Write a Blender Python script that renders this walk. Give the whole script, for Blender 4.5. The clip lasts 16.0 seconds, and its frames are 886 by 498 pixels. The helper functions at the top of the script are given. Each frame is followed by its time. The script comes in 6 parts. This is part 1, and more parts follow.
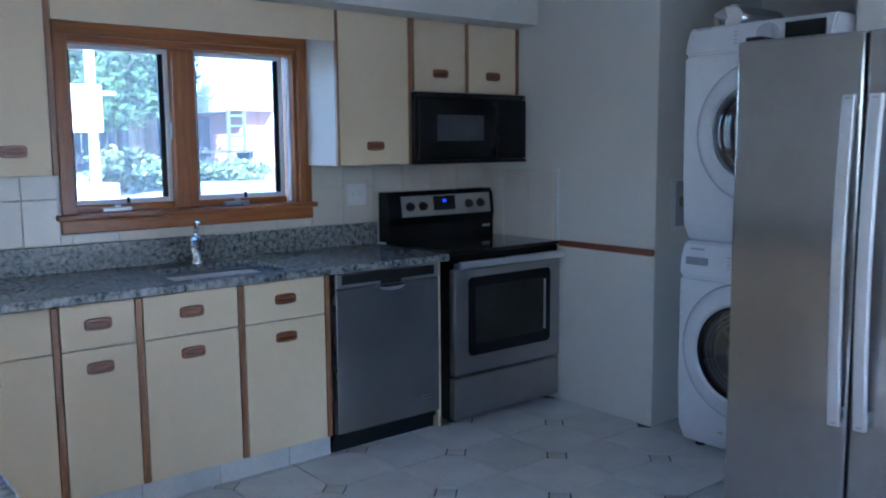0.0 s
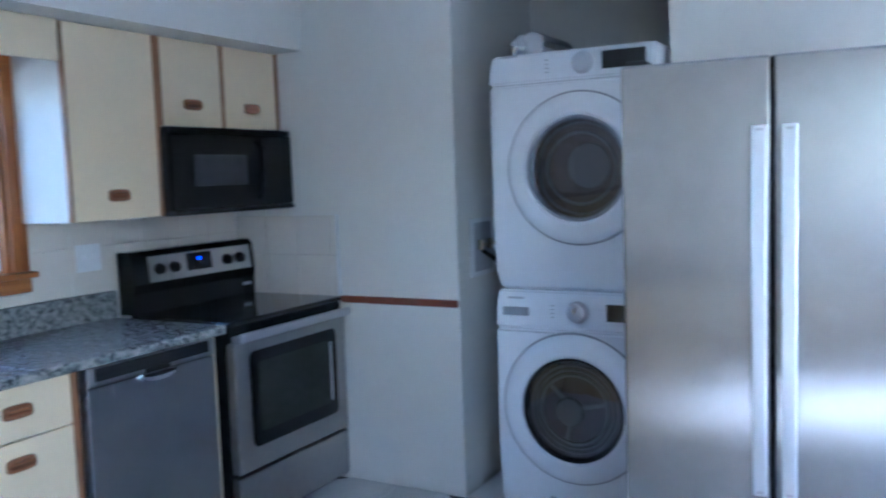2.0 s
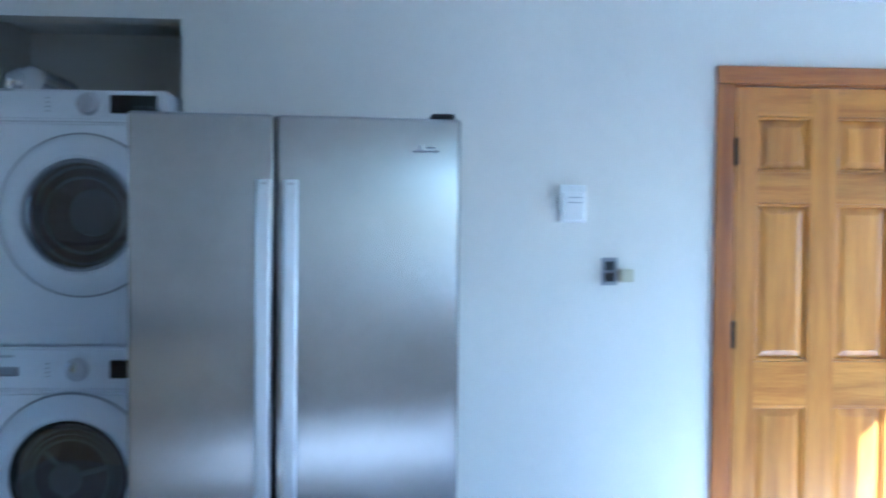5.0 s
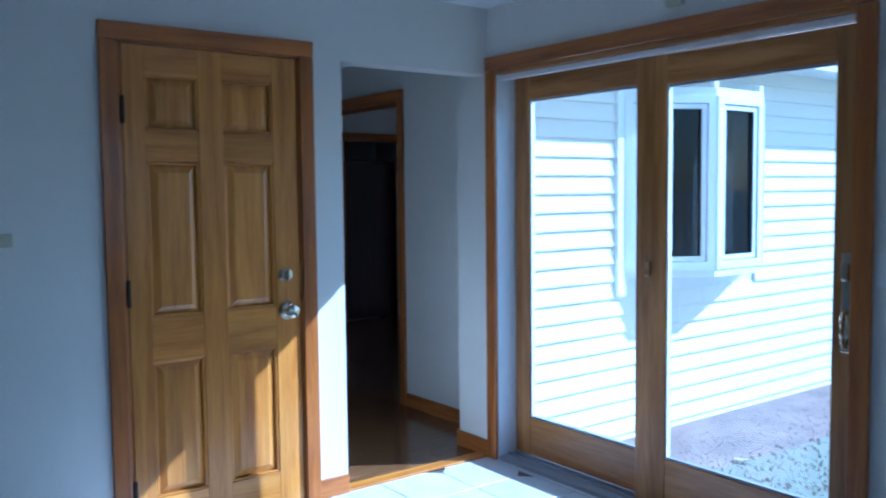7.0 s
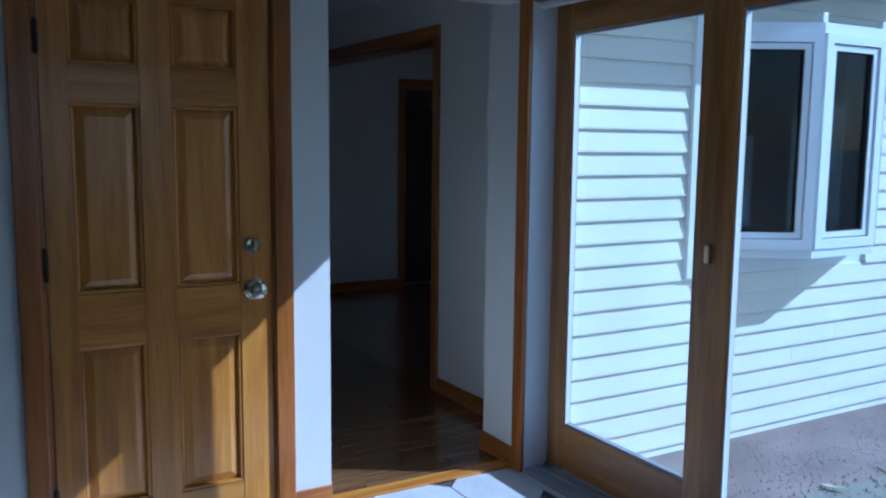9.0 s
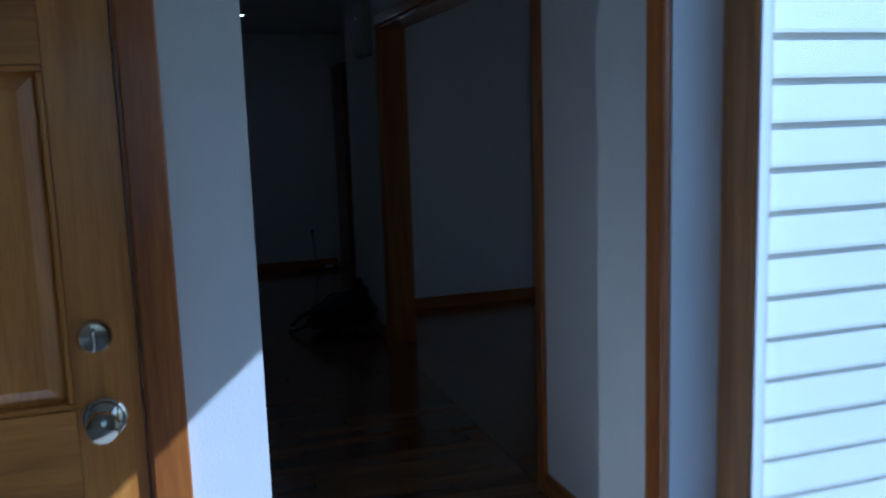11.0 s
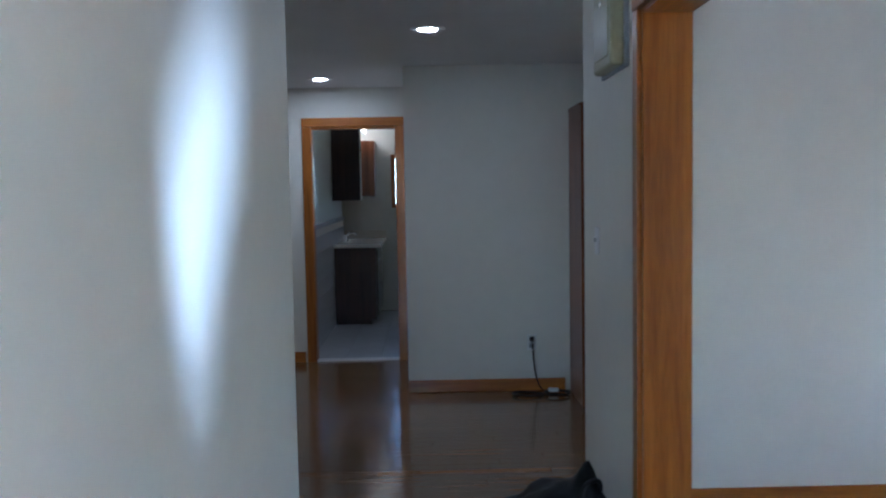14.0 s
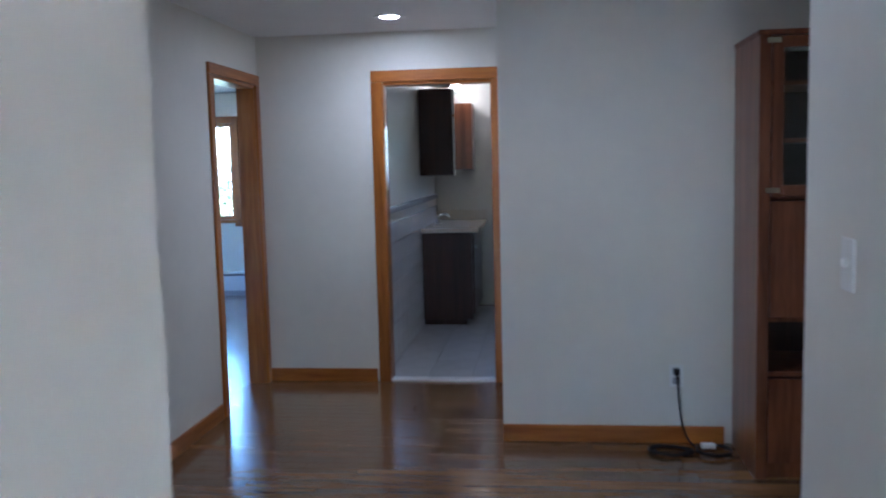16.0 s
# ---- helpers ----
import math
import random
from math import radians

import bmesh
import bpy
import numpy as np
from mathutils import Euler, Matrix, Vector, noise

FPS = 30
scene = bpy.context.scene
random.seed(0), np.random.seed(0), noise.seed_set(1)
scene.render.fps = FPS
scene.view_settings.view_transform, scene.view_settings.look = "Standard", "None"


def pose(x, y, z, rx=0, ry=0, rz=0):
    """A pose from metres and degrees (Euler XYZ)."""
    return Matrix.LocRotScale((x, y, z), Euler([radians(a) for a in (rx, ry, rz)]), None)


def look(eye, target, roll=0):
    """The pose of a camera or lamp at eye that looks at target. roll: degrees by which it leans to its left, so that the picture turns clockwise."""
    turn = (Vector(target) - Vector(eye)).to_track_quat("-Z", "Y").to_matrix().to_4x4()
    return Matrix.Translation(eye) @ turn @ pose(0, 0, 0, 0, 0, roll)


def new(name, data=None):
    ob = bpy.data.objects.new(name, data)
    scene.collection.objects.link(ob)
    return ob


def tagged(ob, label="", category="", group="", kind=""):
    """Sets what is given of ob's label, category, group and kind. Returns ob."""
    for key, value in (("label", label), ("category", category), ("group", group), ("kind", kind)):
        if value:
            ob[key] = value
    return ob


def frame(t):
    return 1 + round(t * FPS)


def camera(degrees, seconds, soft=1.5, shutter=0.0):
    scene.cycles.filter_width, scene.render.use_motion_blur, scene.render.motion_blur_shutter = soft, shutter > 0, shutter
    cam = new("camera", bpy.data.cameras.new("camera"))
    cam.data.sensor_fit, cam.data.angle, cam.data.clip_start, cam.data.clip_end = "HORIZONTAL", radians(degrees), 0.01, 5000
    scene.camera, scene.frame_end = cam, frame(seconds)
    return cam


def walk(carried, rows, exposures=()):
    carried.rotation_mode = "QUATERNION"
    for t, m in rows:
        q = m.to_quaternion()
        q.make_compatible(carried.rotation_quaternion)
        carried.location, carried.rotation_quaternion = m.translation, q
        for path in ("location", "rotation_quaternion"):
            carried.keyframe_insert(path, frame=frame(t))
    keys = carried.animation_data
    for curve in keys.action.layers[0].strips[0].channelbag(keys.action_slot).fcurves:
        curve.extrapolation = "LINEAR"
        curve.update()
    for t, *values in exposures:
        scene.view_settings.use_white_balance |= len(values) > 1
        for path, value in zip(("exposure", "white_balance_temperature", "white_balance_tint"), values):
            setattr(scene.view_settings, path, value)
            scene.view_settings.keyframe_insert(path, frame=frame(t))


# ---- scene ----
cam = camera(55.0, 16.0, soft=2.0, shutter=0.5)
PATH = [
    (0, (-3.488, -3.924, 1.443), (-2.238, -2.381, 1.2), -0.5),
    (0.5, (-3.427, -3.666, 1.445), (-2.128, -2.167, 1.192), -1.5),
    (1, (-3.357, -3.378, 1.469), (-1.933, -1.991, 1.252), -1.2),
    (1.5, (-3.331, -3.209, 1.473), (-1.756, -1.987, 1.313), -1.0),
    (2, (-3.351, -3.095, 1.478), (-1.61, -2.126, 1.304), -2.0),
    (2.5, (-3.345, -3.077, 1.478), (-1.52, -2.283, 1.281), -1.2),
    (3, (-3.347, -3.084, 1.47), (-1.517, -2.334, 1.173), -0.7),
    (5.3, (-3.366, -3.136, 1.446), (-1.388, -3.429, 1.408), 0.5),
    (5.5, (-3.384, -3.173, 1.459), (-1.431, -3.602, 1.409), 0.6),
    (6, (-3.386, -3.263, 1.481), (-1.546, -4.044, 1.419), 0.9),
    (6.4, (-3.435, -3.382, 1.47), (-1.693, -4.358, 1.365), -0.3),
    (6.5, (-3.445, -3.407, 1.47), (-1.731, -4.43, 1.346), 1.0),
    (7, (-3.478, -3.439, 1.436), (-1.878, -4.631, 1.299), -0.6),
    (7.5, (-3.53, -3.475, 1.435), (-1.957, -4.7, 1.272), -2.3),
    (8, (-3.399, -3.672, 1.411), (-1.751, -4.766, 1.116), -2.2),
    (8.2, (-3.325, -3.736, 1.418), (-1.665, -4.812, 1.127), -3.2),
    (8.5, (-3.244, -3.906, 1.43), (-1.558, -4.956, 1.195), -1.3),
    (10.8, (-1.813, -5.204, 1.455), (0.043, -5.879, 1.138), -1.4),
    (11, (-1.677, -5.306, 1.443), (0.21, -5.899, 1.144), -1.9),
    (11.5, (-1.303, -5.522, 1.455), (0.621, -5.959, 1.124), -1.0),
    (12, (-0.853, -5.662, 1.416), (1.115, -5.949, 1.201), -0.3),
    (12.5, (-0.445, -5.772, 1.42), (1.537, -5.931, 1.209), -1.0),
    (13, (-0.031, -5.888, 1.451), (1.958, -5.91, 1.246), -1.2),
    (13.5, (0.388, -5.882, 1.445), (2.386, -5.925, 1.376), 0.8),
    (14, (0.801, -5.892, 1.451), (2.796, -5.922, 1.314), -1.0),
    (14.5, (1.279, -5.935, 1.486), (3.271, -5.771, 1.41), -1.2),
    (15, (1.696, -5.941, 1.44), (3.683, -5.745, 1.319), -0.1),
    (15.5, (2.048, -5.922, 1.454), (4.032, -5.788, 1.238), -0.8),
    (16, (2.469, -5.949, 1.466), (4.445, -5.711, 1.266), -1.4),
]
walk(cam, [(t, look(eye, target, roll)) for t, eye, target, roll in PATH], [(0,3.0,4400,18),(1,3.6,4350,18),(1.5,3.75,4350,18),(3,3.9,4300,13),(5.3,3.0,4000,10),(6,2.9,3850,10),(6.5,2.15,3700,10),(7,1.0,3850,9),(7.5,0.25,4150,12),(8.5,-0.05,4050,10),(10.8,-0.15,4000,12),(11.5,0.6,3800,9),(12,1.25,3700,8),(12.5,2.45,3850,10),(13,3.05,4150,10),(13.5,3.25,4250,11),(14,4.05,4500,11),(14.5,4.45,4400,11),(15.5,4.75,4500,16),(16,4.85,4600,17)])

# ---- light: one sun, the sky, the small lamps of the place ----
SUN_WAY = Vector((0.79, 1.22, -1.045)).normalized()
world = bpy.data.worlds.new("sky")
scene.world = world
world.use_nodes = True
wn = world.node_tree
sky = wn.nodes.new("ShaderNodeTexSky")
sky.sky_type = "NISHITA"
sky.sun_disc = False
sky.sun_elevation = math.asin(-SUN_WAY.z)
sky.sun_rotation = math.atan2(-SUN_WAY.x, -SUN_WAY.y)
wn.nodes["Background"].inputs[1].default_value = 0.11
wn.links.new(sky.outputs[0], wn.nodes["Background"].inputs[0])
sun = new("sun", bpy.data.lights.new("sun", "SUN"))
sun.data.energy, sun.data.angle, sun.data.color = 5.0, radians(0.5), (1.0, 0.95, 0.87)
sun.rotation_mode = "QUATERNION"
sun.rotation_quaternion = SUN_WAY.to_track_quat("-Z", "Y")


def point_lamp(name, at, watts, color, radius):
    ob = new(name, bpy.data.lights.new(name, "POINT"))
    ob.data.energy, ob.data.color, ob.data.shadow_soft_size = watts, color, radius
    ob.location = at
    return ob


# ---- materials ----
def material(name, base, rough=0.5, metal=0.0, vary=0.06, scale=6.0, bump=0.0, bump_scale=80.0, stretch=(1, 1, 1), coat=0.0, second=None, spots=0.0):
    """A surface with two scales of tone and a fine relief; stretch lengthens the grain."""
    m = bpy.data.materials.new(name)
    m.use_nodes = True
    nt = m.node_tree
    b = nt.nodes["Principled BSDF"]
    b.inputs["Roughness"].default_value, b.inputs["Metallic"].default_value = rough, metal
    b.inputs["Coat Weight"].default_value = coat
    b.inputs["Coat Roughness"].default_value = 0.15
    tc = nt.nodes.new("ShaderNodeTexCoord")
    mp = nt.nodes.new("ShaderNodeMapping")
    mp.inputs["Scale"].default_value = stretch
    nt.links.new(tc.outputs["Object"], mp.inputs["Vector"])
    n1 = nt.nodes.new("ShaderNodeTexNoise")
    n1.inputs["Scale"].default_value, n1.inputs["Detail"].default_value = scale, 6
    n2 = nt.nodes.new("ShaderNodeTexNoise")
    n2.inputs["Scale"].default_value, n2.inputs["Detail"].default_value = scale * 9, 3
    for n in (n1, n2):
        nt.links.new(mp.outputs[0], n.inputs["Vector"])
    ad = nt.nodes.new("ShaderNodeMath")
    ad.operation = "MULTIPLY_ADD"
    ad.inputs[1].default_value = 0.45
    nt.links.new(n2.outputs["Fac"], ad.inputs[0])
    nt.links.new(n1.outputs["Fac"], ad.inputs[2])
    ramp = nt.nodes.new("ShaderNodeValToRGB")
    dark = second or tuple(c * (1 - 2.2 * vary) for c in base)
    light = base if second else tuple(min(1, c * (1 + 1.2 * vary)) for c in base)
    ramp.color_ramp.elements[0].position, ramp.color_ramp.elements[1].position = 0.45, 0.95
    ramp.color_ramp.elements[0].color, ramp.color_ramp.elements[1].color = (*dark, 1), (*light, 1)
    nt.links.new(ad.outputs[0], ramp.inputs[0])
    info = nt.nodes.new("ShaderNodeObjectInfo")
    hsv = nt.nodes.new("ShaderNodeHueSaturation")
    mr = nt.nodes.new("ShaderNodeMapRange")
    mr.inputs[3].default_value, mr.inputs[4].default_value = 1 - spots, 1 + spots
    nt.links.new(info.outputs["Random"], mr.inputs[0])
    nt.links.new(mr.outputs[0], hsv.inputs["Value"])
    nt.links.new(ramp.outputs[0], hsv.inputs["Color"])
    nt.links.new(hsv.outputs[0], b.inputs["Base Color"])
    rr = nt.nodes.new("ShaderNodeMapRange")
    rr.inputs[3].default_value, rr.inputs[4].default_value = rough * 0.85, min(1, rough * 1.2)
    nt.links.new(n1.outputs["Fac"], rr.inputs[0])
    nt.links.new(rr.outputs[0], b.inputs["Roughness"])
    if bump:
        n3 = nt.nodes.new("ShaderNodeTexNoise")
        n3.inputs["Scale"].default_value, n3.inputs["Detail"].default_value = bump_scale, 4
        nt.links.new(mp.outputs[0], n3.inputs["Vector"])
        bp = nt.nodes.new("ShaderNodeBump")
        bp.inputs["Strength"].default_value, bp.inputs["Distance"].default_value = bump, 0.004
        nt.links.new(n3.outputs["Fac"], bp.inputs["Height"])
        nt.links.new(bp.outputs[0], b.inputs["Normal"])
    return m


def wood(name, light, dark, axis, rough=0.35, coat=0.2, spots=0.0, ring=1.0):
    """Varnished wood with its grain along one axis, lines and pores."""
    m = bpy.data.materials.new(name)
    m.use_nodes = True
    nt = m.node_tree
    b = nt.nodes["Principled BSDF"]
    b.inputs["Roughness"].default_value = rough
    b.inputs["Coat Weight"].default_value = coat
    b.inputs["Coat Roughness"].default_value = 0.12
    tc = nt.nodes.new("ShaderNodeTexCoord")
    info = nt.nodes.new("ShaderNodeObjectInfo")
    shift = nt.nodes.new("ShaderNodeVectorMath")
    shift.operation = "ADD"
    cmb = nt.nodes.new("ShaderNodeMath")
    cmb.operation = "MULTIPLY"
    cmb.inputs[1].default_value = 37.0
    nt.links.new(info.outputs["Random"], cmb.inputs[0])
    nt.links.new(tc.outputs["Object"], shift.inputs[0])
    nt.links.new(cmb.outputs[0], shift.inputs[1])
    mp = nt.nodes.new("ShaderNodeMapping")
    mp.inputs["Scale"].default_value = [0.07 if a == axis else 1.0 for a in "xyz"]
    nt.links.new(shift.outputs[0], mp.inputs["Vector"])
    n1 = nt.nodes.new("ShaderNodeTexNoise")
    n1.inputs["Scale"].default_value, n1.inputs["Detail"].default_value, n1.inputs["Distortion"].default_value = 22 * ring, 5, 0.6
    n2 = nt.nodes.new("ShaderNodeTexNoise")
    n2.inputs["Scale"].default_value, n2.inputs["Detail"].default_value = 160 * ring, 3
    for n in (n1, n2):
        nt.links.new(mp.outputs[0], n.inputs["Vector"])
    ad = nt.nodes.new("ShaderNodeMath")
    ad.operation = "MULTIPLY_ADD"
    ad.inputs[1].default_value = 0.4
    nt.links.new(n2.outputs["Fac"], ad.inputs[0])
    nt.links.new(n1.outputs["Fac"], ad.inputs[2])
    ramp = nt.nodes.new("ShaderNodeValToRGB")
    ramp.color_ramp.elements[0].position, ramp.color_ramp.elements[1].position = 0.5, 0.86
    ramp.color_ramp.elements[0].color, ramp.color_ramp.elements[1].color = (*dark, 1), (*light, 1)
    nt.links.new(ad.outputs[0], ramp.inputs[0])
    hsv = nt.nodes.new("ShaderNodeHueSaturation")
    mr = nt.nodes.new("ShaderNodeMapRange")
    mr.inputs[3].default_value, mr.inputs[4].default_value = 1 - spots, 1 + spots
    nt.links.new(info.outputs["Random"], mr.inputs[0])
    blot = nt.nodes.new("ShaderNodeTexNoise")
    blot.inputs["Scale"].default_value, blot.inputs["Detail"].default_value = 7.0, 3
    nt.links.new(mp.outputs[0], blot.inputs["Vector"])
    br = nt.nodes.new("ShaderNodeMapRange")
    br.inputs[1].default_value, br.inputs[2].default_value = 0.3, 0.7
    br.inputs[3].default_value, br.inputs[4].default_value = 0.74, 1.14
    nt.links.new(blot.outputs["Fac"], br.inputs[0])
    mul = nt.nodes.new("ShaderNodeMath")
    mul.operation = "MULTIPLY"
    nt.links.new(mr.outputs[0], mul.inputs[0])
    nt.links.new(br.outputs[0], mul.inputs[1])
    nt.links.new(mul.outputs[0], hsv.inputs["Value"])
    nt.links.new(ramp.outputs[0], hsv.inputs["Color"])
    nt.links.new(hsv.outputs[0], b.inputs["Base Color"])
    bp = nt.nodes.new("ShaderNodeBump")
    bp.inputs["Strength"].default_value, bp.inputs["Distance"].default_value = 0.15, 0.002
    nt.links.new(n2.outputs["Fac"], bp.inputs["Height"])
    nt.links.new(bp.outputs[0], b.inputs["Normal"])
    return m


def granite():
    """Speckled grey-green granite: dark flecks and pale grains."""
    m = bpy.data.materials.new("granite")
    m.use_nodes = True
    nt = m.node_tree
    b = nt.nodes["Principled BSDF"]
    b.inputs["Roughness"].default_value = 0.22
    tc = nt.nodes.new("ShaderNodeTexCoord")
    v = nt.nodes.new("ShaderNodeTexNoise")
    v.inputs["Scale"].default_value, v.inputs["Detail"].default_value, v.inputs["Roughness"].default_value = 42, 6, 0.70
    nt.links.new(tc.outputs["Object"], v.inputs["Vector"])
    ramp = nt.nodes.new("ShaderNodeValToRGB")
    e = ramp.color_ramp.elements
    e[0].position, e[0].color = 0.34, (0.02, 0.022, 0.025, 1)
    e[1].position, e[1].color = 0.72, (0.42, 0.42, 0.39, 1)
    for p, c in ((0.43, (0.10, 0.11, 0.11, 1)), (0.50, (0.24, 0.25, 0.24, 1)), (0.60, (0.36, 0.36, 0.33, 1))):
        k = e.new(p)
        k.color = c
    nt.links.new(v.outputs["Fac"], ramp.inputs[0])
    nt.links.new(ramp.outputs[0], b.inputs["Base Color"])
    return m


def steel(name, axis, base=(0.50, 0.50, 0.51), rough=0.3, smear=0.45):
    """Brushed stainless steel, the brush marks along one axis; they smear what it mirrors across them."""
    m = material(name, base, rough, 1.0, 0.05, 3.0)
    nt = m.node_tree
    b = nt.nodes["Principled BSDF"]
    tc = nt.nodes.new("ShaderNodeTexCoord")
    mp = nt.nodes.new("ShaderNodeMapping")
    mp.inputs["Scale"].default_value = [0.01 if a == axis else 1.0 for a in "xyz"]
    n = nt.nodes.new("ShaderNodeTexNoise")
    n.inputs["Scale"].default_value = 700
    bp = nt.nodes.new("ShaderNodeBump")
    bp.inputs["Strength"].default_value, bp.inputs["Distance"].default_value = 0.10, 0.001
    tg = nt.nodes.new("ShaderNodeTangent")
    tg.direction_type, tg.axis = "RADIAL", "Z"
    b.inputs["Anisotropic"].default_value = smear
    nt.links.new(tg.outputs[0], b.inputs["Tangent"])
    nt.links.new(tc.outputs["Object"], mp.inputs["Vector"])
    nt.links.new(mp.outputs[0], n.inputs["Vector"])
    nt.links.new(n.outputs["Fac"], bp.inputs["Height"])
    nt.links.new(bp.outputs[0], b.inputs["Normal"])
    return m


def glow(name, color, strength):
    m = bpy.data.materials.new(name)
    m.use_nodes = True
    b = m.node_tree.nodes["Principled BSDF"]
    b.inputs["Base Color"].default_value = (*color, 1)
    b.inputs["Emission Color"].default_value = (*color, 1)
    b.inputs["Emission Strength"].default_value = strength
    return m


def clear_glass(name, tint=(0.93, 0.97, 0.96), gloss=0.07):
    m = bpy.data.materials.new(name)
    m.use_nodes = True
    nt = m.node_tree
    out = nt.nodes["Material Output"]
    tr, gl, mx = (nt.nodes.new(k) for k in ("ShaderNodeBsdfTransparent", "ShaderNodeBsdfGlossy", "ShaderNodeMixShader"))
    tr.inputs[0].default_value = (*tint, 1)
    gl.inputs["Roughness"].default_value = 0.02
    mx.inputs[0].default_value = gloss
    nt.links.new(tr.outputs[0], mx.inputs[1])
    nt.links.new(gl.outputs[0], mx.inputs[2])
    nt.links.new(mx.outputs[0], out.inputs["Surface"])
    return m


WALL = material("wall_paint", (0.765, 0.74, 0.665), 0.55, vary=0.02, scale=1.5, bump=0.12, bump_scale=160)
CEIL = material("ceiling_paint", (0.80, 0.80, 0.78), 0.7, vary=0.02, scale=2, bump=0.2, bump_scale=120)
TRIM_W = material("white_trim", (0.80, 0.80, 0.79), 0.35, vary=0.02)
CREAM = material("cream_laminate", (0.80, 0.66, 0.43), 0.38, vary=0.025, scale=2.5, bump=0.04, bump_scale=300)
CREAM_IN = material("pale_cabinet_side", (0.74, 0.70, 0.62), 0.4, vary=0.02)
OAK = wood("oak_strip", (0.42, 0.21, 0.09), (0.20, 0.085, 0.03), "z", ring=2.0)
PULL = wood("oak_pull", (0.36, 0.15, 0.06), (0.17, 0.06, 0.02), "x", rough=0.3, ring=2.0)
# the pull's oak again, darkened for shade inside the recess
PULL_DK = wood("oak_pull_shade", (0.20, 0.075, 0.028), (0.09, 0.03, 0.012), "x", ring=2.0)
WIN_WOOD = wood("window_wood", (0.47, 0.175, 0.032), (0.25, 0.078, 0.012), "x")
WIN_WOOD_V = wood("window_wood_upright", (0.47, 0.175, 0.032), (0.25, 0.078, 0.012), "z")
PINE = wood("pine_upright", (0.64, 0.295, 0.04), (0.42, 0.155, 0.016), "z", rough=0.3, coat=0.35)
PINE_Y = wood("pine_rail", (0.64, 0.295, 0.04), (0.42, 0.155, 0.016), "y", rough=0.3, coat=0.35)
CASE = wood("casing_upright", (0.46, 0.165, 0.021), (0.27, 0.085, 0.010), "z", rough=0.32, coat=0.3)
CASE_X = wood("casing_lengthwise", (0.46, 0.165, 0.021), (0.27, 0.085, 0.010), "x", rough=0.32, coat=0.3)
CASE_Y = wood("casing_crosswise", (0.46, 0.165, 0.021), (0.27, 0.085, 0.010), "y", rough=0.32, coat=0.3)
FIR = wood("slider_wood", (0.50, 0.245, 0.055), (0.27, 0.112, 0.02), "z", rough=0.35, coat=0.2)
FIR_X = wood("slider_wood_rail", (0.50, 0.245, 0.055), (0.27, 0.112, 0.02), "x", rough=0.35, coat=0.2)
PLANK = wood("oak_floor", (0.23, 0.122, 0.046), (0.12, 0.06, 0.021), "y", rough=0.2, coat=0.55, spots=0.22)
CABWOOD = wood("cherry_veneer", (0.26, 0.09, 0.035), (0.13, 0.04, 0.015), "z", rough=0.3)
ESPRESSO = wood("espresso_veneer", (0.045, 0.016, 0.012), (0.02, 0.008, 0.006), "z", rough=0.3)
RAILWOOD = wood("mahogany_rail", (0.26, 0.075, 0.03), (0.14, 0.035, 0.012), "y")
GRANITE = granite()
STEEL = steel("brushed_steel_upright", "z", (0.40, 0.395, 0.39), rough=0.2, smear=0.92)
STEEL_X = steel("brushed_steel_lengthwise", "x", (0.40, 0.39, 0.38), 0.3)
# lengthwise steel darkened in colour for the dishwasher door's shaded front
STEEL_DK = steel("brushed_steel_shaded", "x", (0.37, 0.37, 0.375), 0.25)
HANDLE = material("bright_satin_handle", (0.74, 0.75, 0.77), 0.42, 1.0, 0.02)
# drum steel with the shade of the drum's depth put into its colour
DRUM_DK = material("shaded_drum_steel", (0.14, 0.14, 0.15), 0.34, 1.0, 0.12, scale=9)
SINK_STEEL = material("scoured_sink_steel", (0.30, 0.31, 0.33), 0.38, 1.0, 0.08, scale=14)
SATIN = material("satin_steel", (0.55, 0.55, 0.57), 0.28, 1.0, 0.02)
CHROME = material("chrome", (0.75, 0.75, 0.76), 0.08, 1.0, 0.01)
BRASS = material("polished_nickel_brass", (0.62, 0.56, 0.42), 0.14, 1.0, 0.03)
DARKBRASS = material("dark_hinge_bronze", (0.06, 0.045, 0.03), 0.4, 0.8, 0.1)
BLACK = material("black_enamel", (0.012, 0.012, 0.013), 0.16, vary=0.05)
BLACK_M = material("black_plastic", (0.02, 0.02, 0.021), 0.45, vary=0.08)
DARKGLASS = material("dark_glass", (0.015, 0.014, 0.014), 0.05, vary=0.05, coat=0.5)
MESHGLASS = material("grey_mesh_glass", (0.055, 0.056, 0.06), 0.35, vary=0.1, scale=20)
OVENGLASS = material("oven_glass", (0.034, 0.038, 0.032), 0.12, vary=0.2, scale=3)
PORTHOLE = material("dryer_drum_back", (0.20, 0.18, 0.165), 0.35, vary=0.25, scale=4, coat=0.4)
DRUM = material("drum_steel", (0.45, 0.45, 0.46), 0.3, 1.0, 0.06)
WHITE_M = material("white_appliance_enamel", (0.80, 0.81, 0.83), 0.22, vary=0.012, coat=0.2)
WHITE_P = material("white_plastic", (0.82, 0.82, 0.80), 0.35, vary=0.015)
GREY_P = material("grey_plastic", (0.30, 0.31, 0.33), 0.4, vary=0.05)
PAPER = material("printed_grey", (0.45, 0.46, 0.48), 0.5)
TILE_W = material("glazed_wall_tile", (0.76, 0.70, 0.60), 0.14, vary=0.02, spots=0.02, scale=5)
TILE_F = material("floor_tile", (0.66, 0.66, 0.64), 0.30, vary=0.07, scale=5, spots=0.05, bump=0.05, bump_scale=60)
